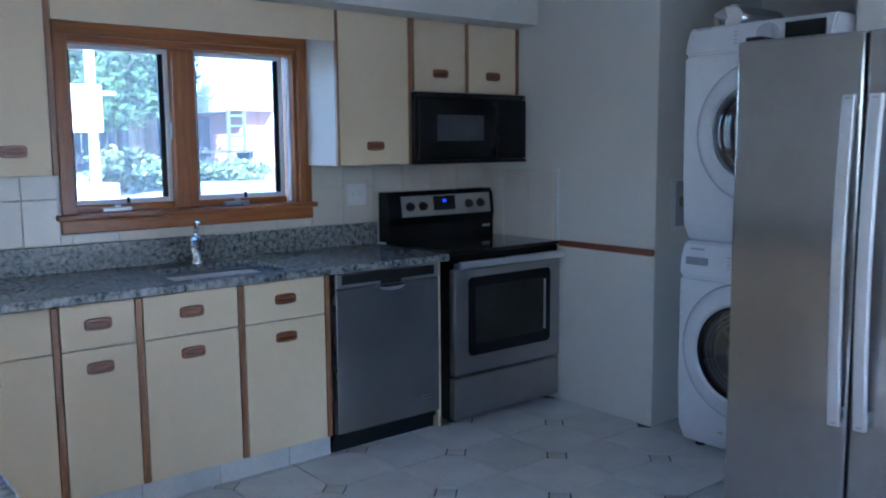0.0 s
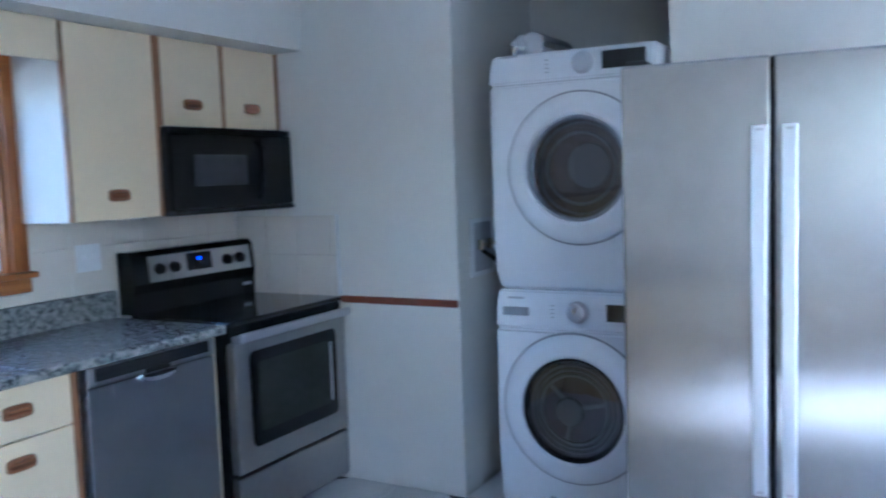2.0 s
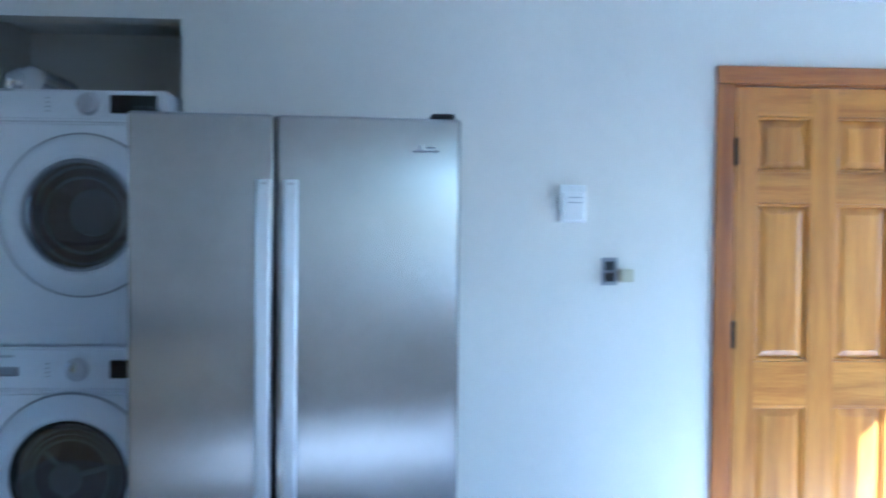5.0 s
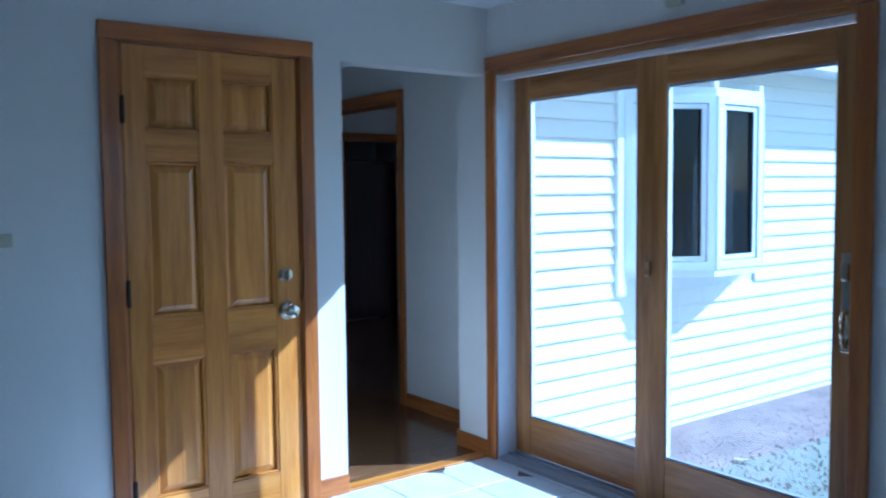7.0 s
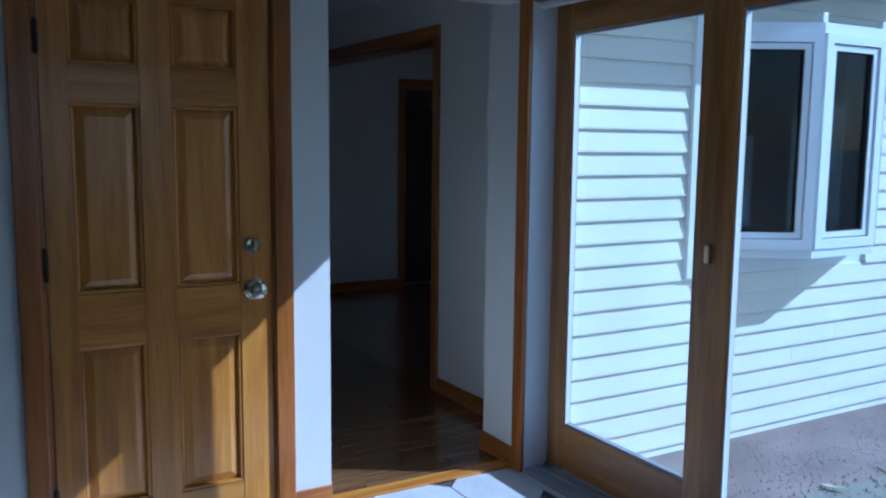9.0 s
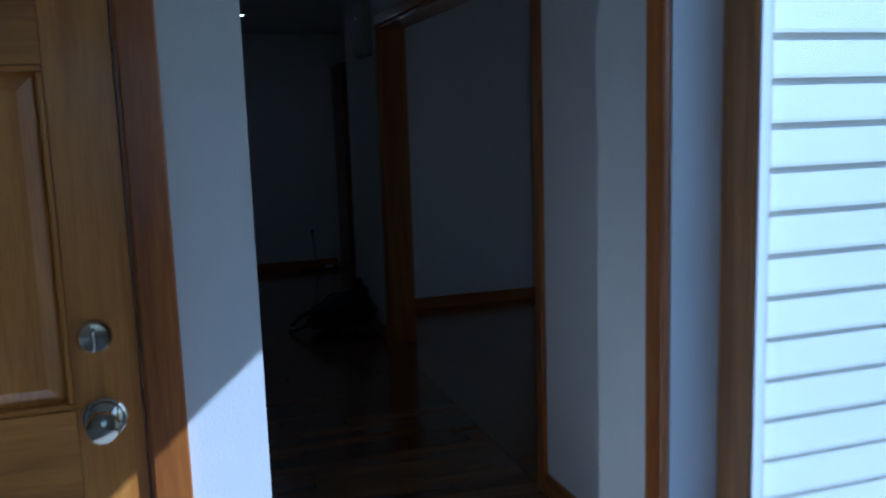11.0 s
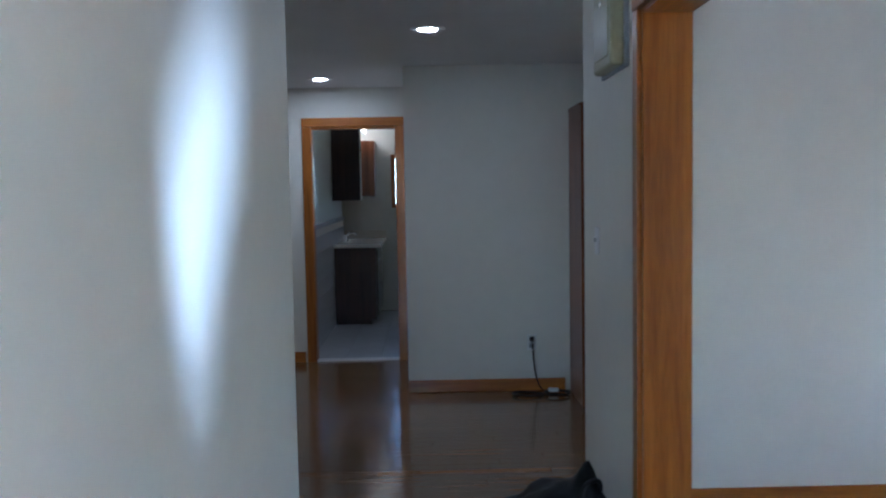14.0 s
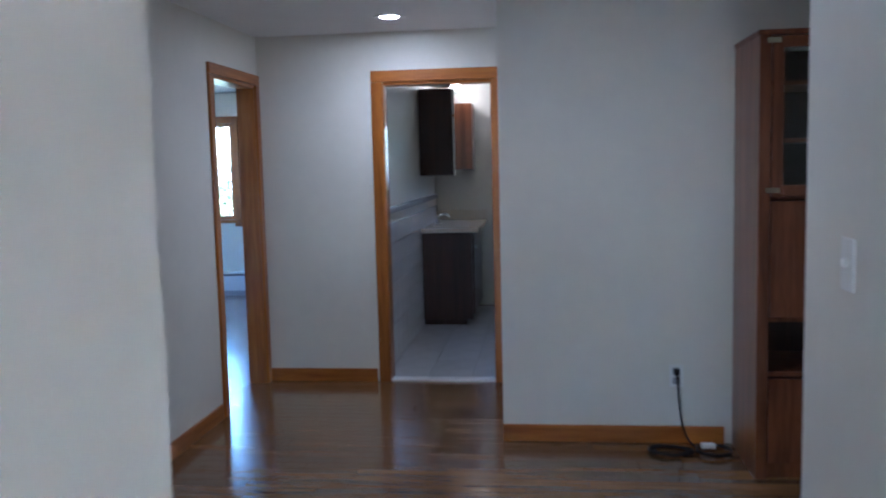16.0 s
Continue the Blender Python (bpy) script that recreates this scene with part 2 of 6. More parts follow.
DOT_F = material("floor_tile_inset", (0.60, 0.57, 0.53), 0.32, vary=0.08, scale=9, spots=0.08)
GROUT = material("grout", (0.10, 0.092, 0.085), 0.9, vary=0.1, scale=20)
GROUT_W = material("pale_grout", (0.70, 0.64, 0.55), 0.85, vary=0.05, scale=20)
BATH_TILE = material("bath_tile", (0.72, 0.73, 0.76), 0.18, vary=0.03, spots=0.02)
BATH_FLOOR = material("bath_floor_tile", (0.42, 0.42, 0.43), 0.3, vary=0.08, spots=0.05)
SIDING = material("cream_vinyl_siding", (0.78, 0.76, 0.66), 0.45, vary=0.02, scale=3, bump=0.05, bump_scale=90)
VINYL = material("white_vinyl", (0.82, 0.83, 0.84), 0.35, vary=0.015)
CONCRETE = material("bare_soil", (0.26, 0.19, 0.165), 0.9, vary=0.16, scale=3, bump=0.5, bump_scale=50, spots=0.1)
GRASS = material("lawn", (0.24, 0.25, 0.20), 0.9, vary=0.35, scale=2.2, bump=0.5, bump_scale=60, second=(0.27, 0.23, 0.19))
LEAF = material("leaf", (0.05, 0.09, 0.022), 0.6, vary=0.3, scale=2, spots=0.2)
LEAF_PALE = material("pale_leaf", (0.14, 0.18, 0.07), 0.6, vary=0.3, scale=2, spots=0.2)
BARK = material("bark", (0.12, 0.09, 0.065), 0.9, vary=0.2, scale=12, bump=0.8, bump_scale=40)
FENCE = material("weathered_fence", (0.06, 0.06, 0.065), 0.8, vary=0.2, stretch=(1, 1, 0.2), spots=0.2)
ROOFING = material("roof_shingle", (0.30, 0.30, 0.32), 0.85, vary=0.15, scale=8)
REDBRICK = material("house_brick", (0.40, 0.22, 0.17), 0.85, vary=0.2, scale=14, spots=0.1)
CLOTH = material("black_nylon", (0.012, 0.012, 0.014), 0.75, vary=0.2, scale=8, bump=0.4, bump_scale=120)
CHIME_P = material("yellowed_chime_plastic", (0.36, 0.335, 0.20), 0.4, vary=0.1, scale=5)
BEIGE_P = material("aged_beige_plastic", (0.55, 0.52, 0.36), 0.35, vary=0.06)
RUBBER = material("black_rubber", (0.02, 0.02, 0.02), 0.6)
HOSE = material("grey_hose", (0.30, 0.29, 0.27), 0.45)
MIRROR = material("mirror_silver", (0.9, 0.9, 0.9), 0.01, 1.0, 0.0)
GLASS = clear_glass("window_glass", gloss=0.05)
# clear panes, tinted dark to imitate the dim room behind them
BAY_GLASS_DIM = clear_glass("bay_glass_dim", (0.20, 0.22, 0.23), 0.03)
SMOKED_PALE = clear_glass("pale_smoked_glass", (0.52, 0.51, 0.51), 0.08)
SMOKED = clear_glass("smoked_door_glass", (0.30, 0.30, 0.32), 0.15)
DARKPANE = material("dark_reflecting_pane", (0.012, 0.014, 0.016), 0.03, vary=0.1, coat=0.3)
CAN_GLOW = glow("recessed_lamp_glow", (1.0, 0.93, 0.82), 8)
BATH_GLOW = glow("vanity_lamp_glow", (1.0, 0.84, 0.62), 1.2)
BLUE_GLOW = glow("clock_digits", (0.03, 0.06, 1.0), 0.35)


SCREEN = bpy.data.materials.new("insect_screen_mesh")
SCREEN.use_nodes = True
sn = SCREEN.node_tree
s_tr, s_df, s_mx = (sn.nodes.new(k) for k in ("ShaderNodeBsdfTransparent", "ShaderNodeBsdfTranslucent", "ShaderNodeMixShader"))
s_df.inputs[0].default_value = (0.75, 0.76, 0.78, 1)
s_mx.inputs[0].default_value = 0.11
sn.links.new(s_tr.outputs[0], s_mx.inputs[1])
sn.links.new(s_df.outputs[0], s_mx.inputs[2])
sn.links.new(s_mx.outputs[0], sn.nodes["Material Output"].inputs["Surface"])

for m_ in (BLACK, BLACK_M, OVENGLASS, DARKGLASS, PORTHOLE):
    m_.node_tree.nodes["Principled BSDF"].inputs["Specular IOR Level"].default_value = 0.16

# ---- builders ----
def wloc(ob):
    v = Vector((0, 0, 0))
    while ob is not None:
        v += ob.location
        ob = ob.parent
    return v


def box(bm, x0, x1, y0, y1, z0, z1, bevel=0.0):
    """A box into bm, its edges rounded by bevel metres."""
    r = bmesh.ops.create_cube(bm, size=1.0)
    vs = r["verts"]
    bmesh.ops.scale(bm, vec=(abs(x1 - x0), abs(y1 - y0), abs(z1 - z0)), verts=vs)
    bmesh.ops.translate(bm, vec=((x0 + x1) / 2, (y0 + y1) / 2, (z0 + z1) / 2), verts=vs)
    if bevel:
        es = list({e for v in vs for e in v.link_edges})
        bmesh.ops.bevel(bm, geom=es, offset=bevel, segments=2, affect="EDGES", profile=0.5)
    return bm


def cyl(bm, at, radius, length, axis="z", r2=None, seg=28):
    r = bmesh.ops.create_cone(bm, cap_ends=True, segments=seg, radius1=radius, radius2=radius if r2 is None else r2, depth=length)
    turn = {"z": Matrix(), "x": Matrix.Rotation(radians(90), 4, "Y"), "y": Matrix.Rotation(radians(90), 4, "X")}[axis]
    bmesh.ops.transform(bm, matrix=Matrix.Translation(at) @ turn, verts=r["verts"])
    return bm


def lathe(bm, at, axis, profile, seg=40, caps=True):
    """Turns (radius, along) pairs round an axis through at; a ring has no caps."""
    rings = []
    for rad, a in profile:
        ring = []
        for k in range(seg):
            t = 2 * math.pi * k / seg
            c, s = rad * math.cos(t), rad * math.sin(t)
            p = {"x": (a, c, s), "y": (c, a, s), "z": (c, s, a)}[axis]
            ring.append(bm.verts.new(Vector(at) + Vector(p)))
        rings.append(ring)
    for a, b in zip(rings, rings[1:]):
        for k in range(seg):
            bm.faces.new((a[k], a[(k + 1) % seg], b[(k + 1) % seg], b[k]))
    if caps and profile[0][0] > 1e-4:
        bm.faces.new(rings[0])
    if caps and profile[-1][0] > 1e-4:
        bm.faces.new(rings[-1])
    bmesh.ops.recalc_face_normals(bm, faces=bm.faces)
    return bm


def tube(bm, points, radius, seg=10):
    """A round tube along points, smoothed."""
    pts = [Vector(p) for p in points]
    for _ in range(2):
        fine = [pts[0]]
        for a, b in zip(pts, pts[1:]):
            fine += [a * 0.75 + b * 0.25, a * 0.25 + b * 0.75]
        pts = fine + [pts[-1]]
    rings = []
    for i, p in enumerate(pts):
        way = (pts[min(i + 1, len(pts) - 1)] - pts[max(i - 1, 0)]).normalized()
        u = way.cross(Vector((0.31, 0.17, 0.93))).normalized()
        w = way.cross(u)
        rings.append([bm.verts.new(p + radius * (math.cos(2 * math.pi * k / seg) * u + math.sin(2 * math.pi * k / seg) * w)) for k in range(seg)])
    for a, b in zip(rings, rings[1:]):
        for k in range(seg):
            bm.faces.new((a[k], a[(k + 1) % seg], b[(k + 1) % seg], b[k]))
    bm.faces.new(rings[0])
    bm.faces.new(rings[-1])
    bmesh.ops.recalc_face_normals(bm, faces=bm.faces)
    return bm


def finish(name, bm, mat, smooth=False):
    me = bpy.data.meshes.new(name)
    bm.to_mesh(me)
    bm.free()
    me.materials.append(mat)
    if smooth:
        for p in me.polygons:
            p.use_smooth = True
        me.set_sharp_from_angle(angle=radians(35))
    return me


def part(name, bm, mat, parent, label="", smooth=False):
    """A mesh of its own under a thing or a part; bm in world places."""
    bmesh.ops.translate(bm, vec=-wloc(parent), verts=bm.verts)
    ob = new(name, finish(name, bm, mat, smooth))
    ob.parent = parent
    return tagged(ob, label)


def thing(name, at, label, category, group=""):
    ob = new(name)
    ob.location = at
    ob.empty_display_size = 0.1
    return tagged(ob, label, category, group)


def solid(name, bm, mat, label, category, smooth=False, group=""):
    """A thing of one mesh."""
    return tagged(new(name, finish(name, bm, mat, smooth)), label, category, group)


def setting(name, bm, mat, label="", smooth=False):
    return tagged(new(name, finish(name, bm, mat, smooth)), label, "", "", "structure")


def B(*a, **k):
    return box(bmesh.new(), *a, **k)


def boxes(*many, bevel=0.0):
    bm = bmesh.new()
    for b in many:
        box(bm, *b, bevel=bevel)
    return bm


# ---- the large structure ----
KC, HC = 2.38, 2.33          # ceiling heights, kitchen and hall
setting("wall_north", boxes((-5.35, -2.40, 0, 0.16, -0.45, KC + 0.1), (-1.27, 0.12, 0, 0.16, -0.45, KC + 0.1), (-2.40, -1.27, 0, 0.16, -0.45, 1.15), (-2.40, -1.27, 0, 0.16, 1.93, KC + 0.1)), WALL, "painted off-white kitchen wall")
setting("wall_east", boxes((0, 0.12, -1.305, 0, -0.05, KC), (0, 0.12, -2.26, -1.305, 2.25, KC), (0, 0.12, -4.43, -2.26, -0.05, KC), (0, 0.12, -5.24, -4.43, 2.045, KC), (0, 0.12, -5.45, -5.24, -0.05, KC), (0, 0.12, -6.33, -5.45, 2.04, KC)), WALL, "painted off-white kitchen wall with doorway and hall opening")
setting("wall_south", boxes((-5.35, -1.99, -6.60, -6.33, -0.45, KC + 0.1), (-0.055, 0.26, -6.60, -6.33, -0.45, KC + 0.1), (-1.99, -0.055, -6.60, -6.33, 2.06, KC + 0.1), (-1.99, -0.055, -6.60, -6.33, -0.45, -0.02)), WALL, "painted off-white wall round the sliding glass door")
setting("wall_west", boxes((-5.35, -5.20, -6.33, -6.05, -0.45, KC + 0.1), (-5.35, -5.20, -4.4, 0, -0.45, KC + 0.1), (-5.35, -5.20, -6.05, -4.4, -0.45, 0.8), (-5.35, -5.20, -6.05, -4.4, 2.1, KC + 0.1)), WALL, "painted wall with the dining window")
setting("alcove_wall", boxes((0.12, 1.0, -1.305, -1.185, -0.05, KC), (0.12, 1.0, -2.38, -2.26, -0.05, KC), (0.90, 1.0, -2.26, -1.305, -0.05, KC)), WALL, "painted laundry alcove walls")
setting("ceiling_kitchen", B(-5.20, 0.12, -6.33, 0, KC, KC + 0.1), CEIL, "white kitchen ceiling")
setting("ceiling_alcove", B(0.12, 0.9, -2.26, -1.305, KC, KC + 0.1), CEIL, "white alcove ceiling")
setting("soffit", boxes((-5.20, 0, -0.48, 0, 2.10, KC)), WALL, "white boxed soffit over the wall cabinets")
setting("wall_hall_north", boxes((0.12, 3.52, -5.45, -5.33, -0.05, HC), (3.40, 3.52, -5.33, -3.93, -0.05, HC)), WALL, "painted off-white hall wall")
setting("wall_hall_south", boxes((0.26, 1.24, -6.76, -6.60, -0.45, HC), (3.63, 4.69, -6.76, -6.60, -0.05, HC), (1.24, 3.63, -6.76, -6.60, 2.045, HC)), WALL, "painted off-white hall wall with a wide cased opening")
setting("wall_foyer_north", boxes((3.55, 7.25, -4.05, -3.93, -0.05, HC), (7.25, 8.0, -4.05, -3.93, 2.01, HC), (8.0, 8.18, -4.05, -3.93, -0.05, HC)), WALL, "painted grey-white foyer wall")
setting("wall_foyer_east", boxes((8.06, 8.18, -4.895, -4.05, -0.05, HC), (8.06, 8.18, -5.62, -4.895, 2.01, HC), (8.06, 8.18, -6.7, -5.62, -0.05, HC)), WALL, "painted grey-white wall with the bathroom doorway")
setting("wall_foyer_jog", boxes((6.86, 6.98, -8.1, -5.72, -0.05, HC), (6.98, 8.06, -5.84, -5.72, -0.05, HC)), WALL, "painted grey-white projecting wall")
setting("wall_room_east", boxes((4.545, 4.69, -8.09, -6.76, -0.05, HC), (4.545, 4.69, -8.86, -8.09, 2.0, HC), (4.545, 4.69, -11.5, -8.86, -0.05, HC)), WALL, "painted wall of the side room")
setting("wall_foyer_south", B(4.69, 6.98, -8.1, -7.98, -0.05, HC), WALL, "plain painted wall")
setting("wall_closet", boxes((5.5, 5.6, -9.2, -8.1, -0.05, HC), (4.69, 5.5, -9.2, -9.1, -0.05, HC)), WALL, "plain painted wall")
setting("wall_room_west", boxes((0.14, 0.26, -7.476, -6.76, -0.45, HC), (0.14, 0.26, -11.5, -8.855, -0.45, HC), (0.14, 0.26, -8.855, -7.476, -0.45, 0.922), (0.14, 0.26, -8.855, -7.476, 2.007, HC)), WALL, "painted wall of the side room with the bay window opening")
# out-of-view wall; its window opening is added to let light in
setting("wall_room_south", boxes((0.14, 1.4, -11.62, -11.5, -0.45, HC), (2.4, 4.69, -11.62, -11.5, -0.45, HC), (1.4, 2.4, -11.62, -11.5, -0.45, 0.8), (1.4, 2.4, -11.62, -11.5, 2.05, HC)), WALL, "painted wall opened for the added side-room window")
setting("ceiling_hall", boxes((0.12, 3.43, -6.60, -5.45, HC, HC + 0.1), (3.43, 8.06, -6.60, -4.05, HC, HC + 0.1), (4.69, 6.86, -7.98, -6.60, HC, HC + 0.1)), CEIL, "white hall ceiling")
setting("ceiling_room", boxes((0.26, 4.69, -11.5, -6.60, HC, HC + 0.1), (4.69, 5.6, -9.2, -7.98, HC, HC + 0.1)), CEIL, "white ceiling")
ZA, ZB = 1.25, 1.90        # sill and head of the bathroom window
setting("wall_bath", boxes((8.18, 11.3, -4.83, -4.71, -0.05, HC), (11.2, 11.32, -5.43, -4.83, -0.05, HC), (11.2, 11.32, -6.6, -5.80, -0.05, HC), (11.2, 11.32, -5.80, -5.43, -0.05, ZA), (11.2, 11.32, -5.80, -5.43, ZB, HC), (8.18, 11.32, -6.72, -6.6, -0.05, HC)), WALL, "white bathroom walls")
setting("ceiling_bath", B(8.18, 11.2, -6.6, -4.83, HC, HC + 0.1), CEIL, "white bathroom ceiling")
setting("wall_bedroom", boxes((11.95, 12.07, -1.72, -0.5, -0.45, HC), (11.95, 12.07, -4.05, -2.40, -0.45, HC), (11.95, 12.07, -2.40, -1.72, -0.45, 0.88), (11.95, 12.07, -2.40, -1.72, 1.98, HC), (6.0, 8.3, -0.5, -0.38, -0.45, HC), (10.3, 12.07, -0.5, -0.38, -0.45, HC), (8.3, 10.3, -0.5, -0.38, -0.45, 0.8), (8.3, 10.3, -0.5, -0.38, 2.05, HC), (5.9, 6.0, -3.93, -0.38, -0.05, HC), (8.18, 11.95, -4.05, -3.93, -0.05, HC)), WALL, "pale painted bedroom walls")
setting("ceiling_bedroom", B(6.0, 11.95, -3.93, -0.5, HC, HC + 0.1), CEIL, "white bedroom ceiling")
setting("roof", boxes((-5.5, 0.1, -6.75, 0.4, KC + 0.11, KC + 0.2), (0.1, 12.3, -11.8, 0.4, KC + 0.11, KC + 0.2)), ROOFING, "roof slab over the house")
setting("floor_kitchen", B(-5.20, 0.03, -6.33, 0, -0.06, -0.006), GROUT, "grey grout bed of the tiled floor")
setting("floor_alcove", B(0.03, 0.9, -2.26, -1.305, -0.06, -0.002), TILE_F, "tiled alcove floor")
setting("floor_hall", boxes((0.03, 3.55, -6.60, -5.45, -0.06, -0.012), (3.55, 8.06, -6.60, -4.05, -0.06, -0.012), (4.69, 6.86, -7.98, -6.60, -0.06, -0.012), (8.06, 8.075, -5.62, -4.895, -0.06, -0.012)), PLANK, "dark sub-floor under the boards")
setting("floor_bath", B(8.08, 11.2, -6.6, -4.83, -0.06, -0.004), GROUT, "bathroom floor bed")
setting("floor_doorway", boxes((7.25, 8.0, -4.05, -3.93, -0.06, -0.001)), PLANK, "wood floor in the bedroom doorway")
setting("floor_closet", B(4.545, 5.5, -9.1, -7.98, -0.06, -0.002), PLANK, "wood closet floor")

# kerb-like threshold between tile and wood
setting("threshold", B(0.0, 0.075, -6.33, -5.45, -0.02, 0.012, bevel=0.004), PINE_Y, "oak threshold strip between tile and boards")
setting("threshold_bath", B(8.06, 8.14, -5.62, -4.895, -0.02, 0.014, bevel=0.004), TRIM_W, "white marble bathroom sill")


def baseboard(x0, x1, y0, y1):
    setting("baseboard", B(x0, x1, y0, y1, 0, 0.09, bevel=0.004), CASE_X if abs(x1 - x0) > abs(y1 - y0) else CASE_Y, "varnished wooden baseboard")


D = 0.014
for a in ((-D, 0, -3.25, -2.26), (-D, 0, -4.365, -3.28), (-D, 0, -5.45, -5.275), (0.0, 0.26 + D, -6.33, -6.33 + D), (0.26, 0.26 + D, -6.60, -6.33), (0.26 + D, 1.18, -6.60, -6.60 + D),
          (0.02, 3.55, -5.45 - D, -5.45), (3.55, 3.55 + D, -5.45, -4.05), (3.55 + D, 7.17, -4.05 - D, -4.05), (3.69, 4.69, -6.60, -6.60 + D), (4.69, 4.69 + D, -7.98, -6.60),
          (8.06 - D, 8.06, -4.81, -4.05), (6.86 - D, 6.86, -6.85, -5.72), (4.545 - D, 4.545, -8.03, -6.76), (4.545 - D, 4.545, -11.5, -8.93), (0.26, 0.26 + D, -11.5, -6.76),
          (-5.2, -2.06, -6.33, -6.33 + D)):
    baseboard(*a)


def casing_x(name, x, side, y0, y1, top, w=0.075, d=0.018, mat=CASE, matr=CASE_Y):
    """Door trim on a wall face x; side is the way that it stands proud. y0 > y1: clear opening."""
    xa, xb = sorted((x, x + side * d))
    t = tagged(new(name), "varnished wooden door casing", "door trim", "", "structure")
    part("casing_side", B(xa, xb, y0, y0 + w, 0, top, bevel=0.004), mat, t)
    part("casing_side", B(xa, xb, y1 - w, y1, 0, top, bevel=0.004), mat, t)
    part("casing_head", B(xa - 0.002, xb + 0.002, y1 - w, y0 + w, top + 0.001, top + w, bevel=0.004), matr, t)
    return t


def casing_y(name, y, side, x0, x1, top, w=0.065, d=0.018):
    ya, yb = sorted((y, y + side * d))
    t = tagged(new(name), "varnished wooden door casing", "door trim", "", "structure")
    part("casing_side", B(x0 - w, x0, ya, yb, 0, top, bevel=0.004), CASE, t)
    part("casing_side", B(x1, x1 + w, ya, yb, 0, top, bevel=0.004), CASE, t)
    part("casing_head", B(x0 - w, x1 + w, ya - 0.002, yb + 0.002, top + 0.001, top + w, bevel=0.004), CASE_X, t)
    return t


# bathroom doorway
t = casing_x("door_1", 8.06, -1, -4.90, -5.615, 2.005)
part("jamb", B(8.06, 8.18, -4.905, -4.885, 0, 2.0), CASE, t)
part("jamb", B(8.06, 8.18, -5.63, -5.61, 0, 2.0), CASE, t)
part("jamb_head", B(8.06, 8.18, -5.61, -4.905, 1.985, 2.01), CASE_Y, t)
for z in (0.28, 1.02, 1.75):
    part("hinge", B(8.10, 8.17, -5.61, -5.604, z, z + 0.09, bevel=0.002), BRASS, t, "pale brass hinge")
# bedroom doorway
t = casing_y("door_2", -4.05, -1, 7.255, 7.985, 2.01)
part("jamb", B(7.24, 7.257, -4.05, -3.93, 0, 2.005), CASE, t)
part("jamb", B(7.983, 8.0, -4.05, -3.93, 0, 2.005), CASE, t)
part("jamb_head", B(7.257, 7.983, -4.05, -3.93, 1.99, 2.012), CASE_X, t)
# wide cased opening into the side room
t = casing_y("door_3", -6.60, 1, 1.245, 3.625, 2.035)
part("jamb", B(1.235, 1.255, -6.765, -6.60, 0, 2.035), CASE, t)
part("jamb", B(3.615, 3.635, -6.765, -6.60, 0, 2.035), CASE, t)
part("jamb_head", B(1.255, 3.615, -6.765, -6.60, 2.02, 2.045), CASE_X, t)
# side-room doorway
t = casing_x("door_4", 4.545, -1, -8.10, -8.85, 1.995)
part("jamb", B(4.545, 4.69, -8.105, -8.085, 0, 1.995), CASE, t)
part("jamb_head", B(4.545, 4.69, -8.85, -8.105, 1.98, 2.0), CASE_Y, t)
part("door_leaf", B(4.70, 4.735, -8.86, -8.09, 0.01, 1.77, bevel=0.003), ESPRESSO, t, "dark inner door")

# six-panel pine door in the kitchen wall
t = casing_x("door_5", 0.0, -1, -4.437, -5.228, 2.04, w=0.07, mat=CASE, matr=CASE_Y)
part("jamb", B(0.0, 0.12, -4.452, -4.430, 0, 2.035), CASE, t)
part("jamb", B(0.0, 0.12, -5.24, -5.222, 0, 2.035), CASE, t)
part("jamb_head", B(0.0, 0.12, -5.222, -4.452, 2.034, 2.046), CASE_Y, t)
Y0, Y1, XS = -4.457, -5.219, 0.004
slab = bmesh.new()
cols = [(-4.457, -4.545), (-4.765, -4.872), (-5.100, -5.219)]
for a, b in cols:
    box(slab, XS, XS + 0.04, b, a, 0.008, 2.030, bevel=0.002)
leaf = part("door_leaf", slab, PINE, t, "clear-varnished pine stiles")
rows = [(0.008, 0.17), (0.745, 0.925), (1.565, 1.69), (1.915, 2.030)]
for z0, z1 in rows:
    for ya, yb in ((-4.545, -4.765), (-4.872, -5.100)):
        part("rail", B(XS + 0.001, XS + 0.039, yb, ya, z0, z1, bevel=0.0015), PINE_Y, leaf)
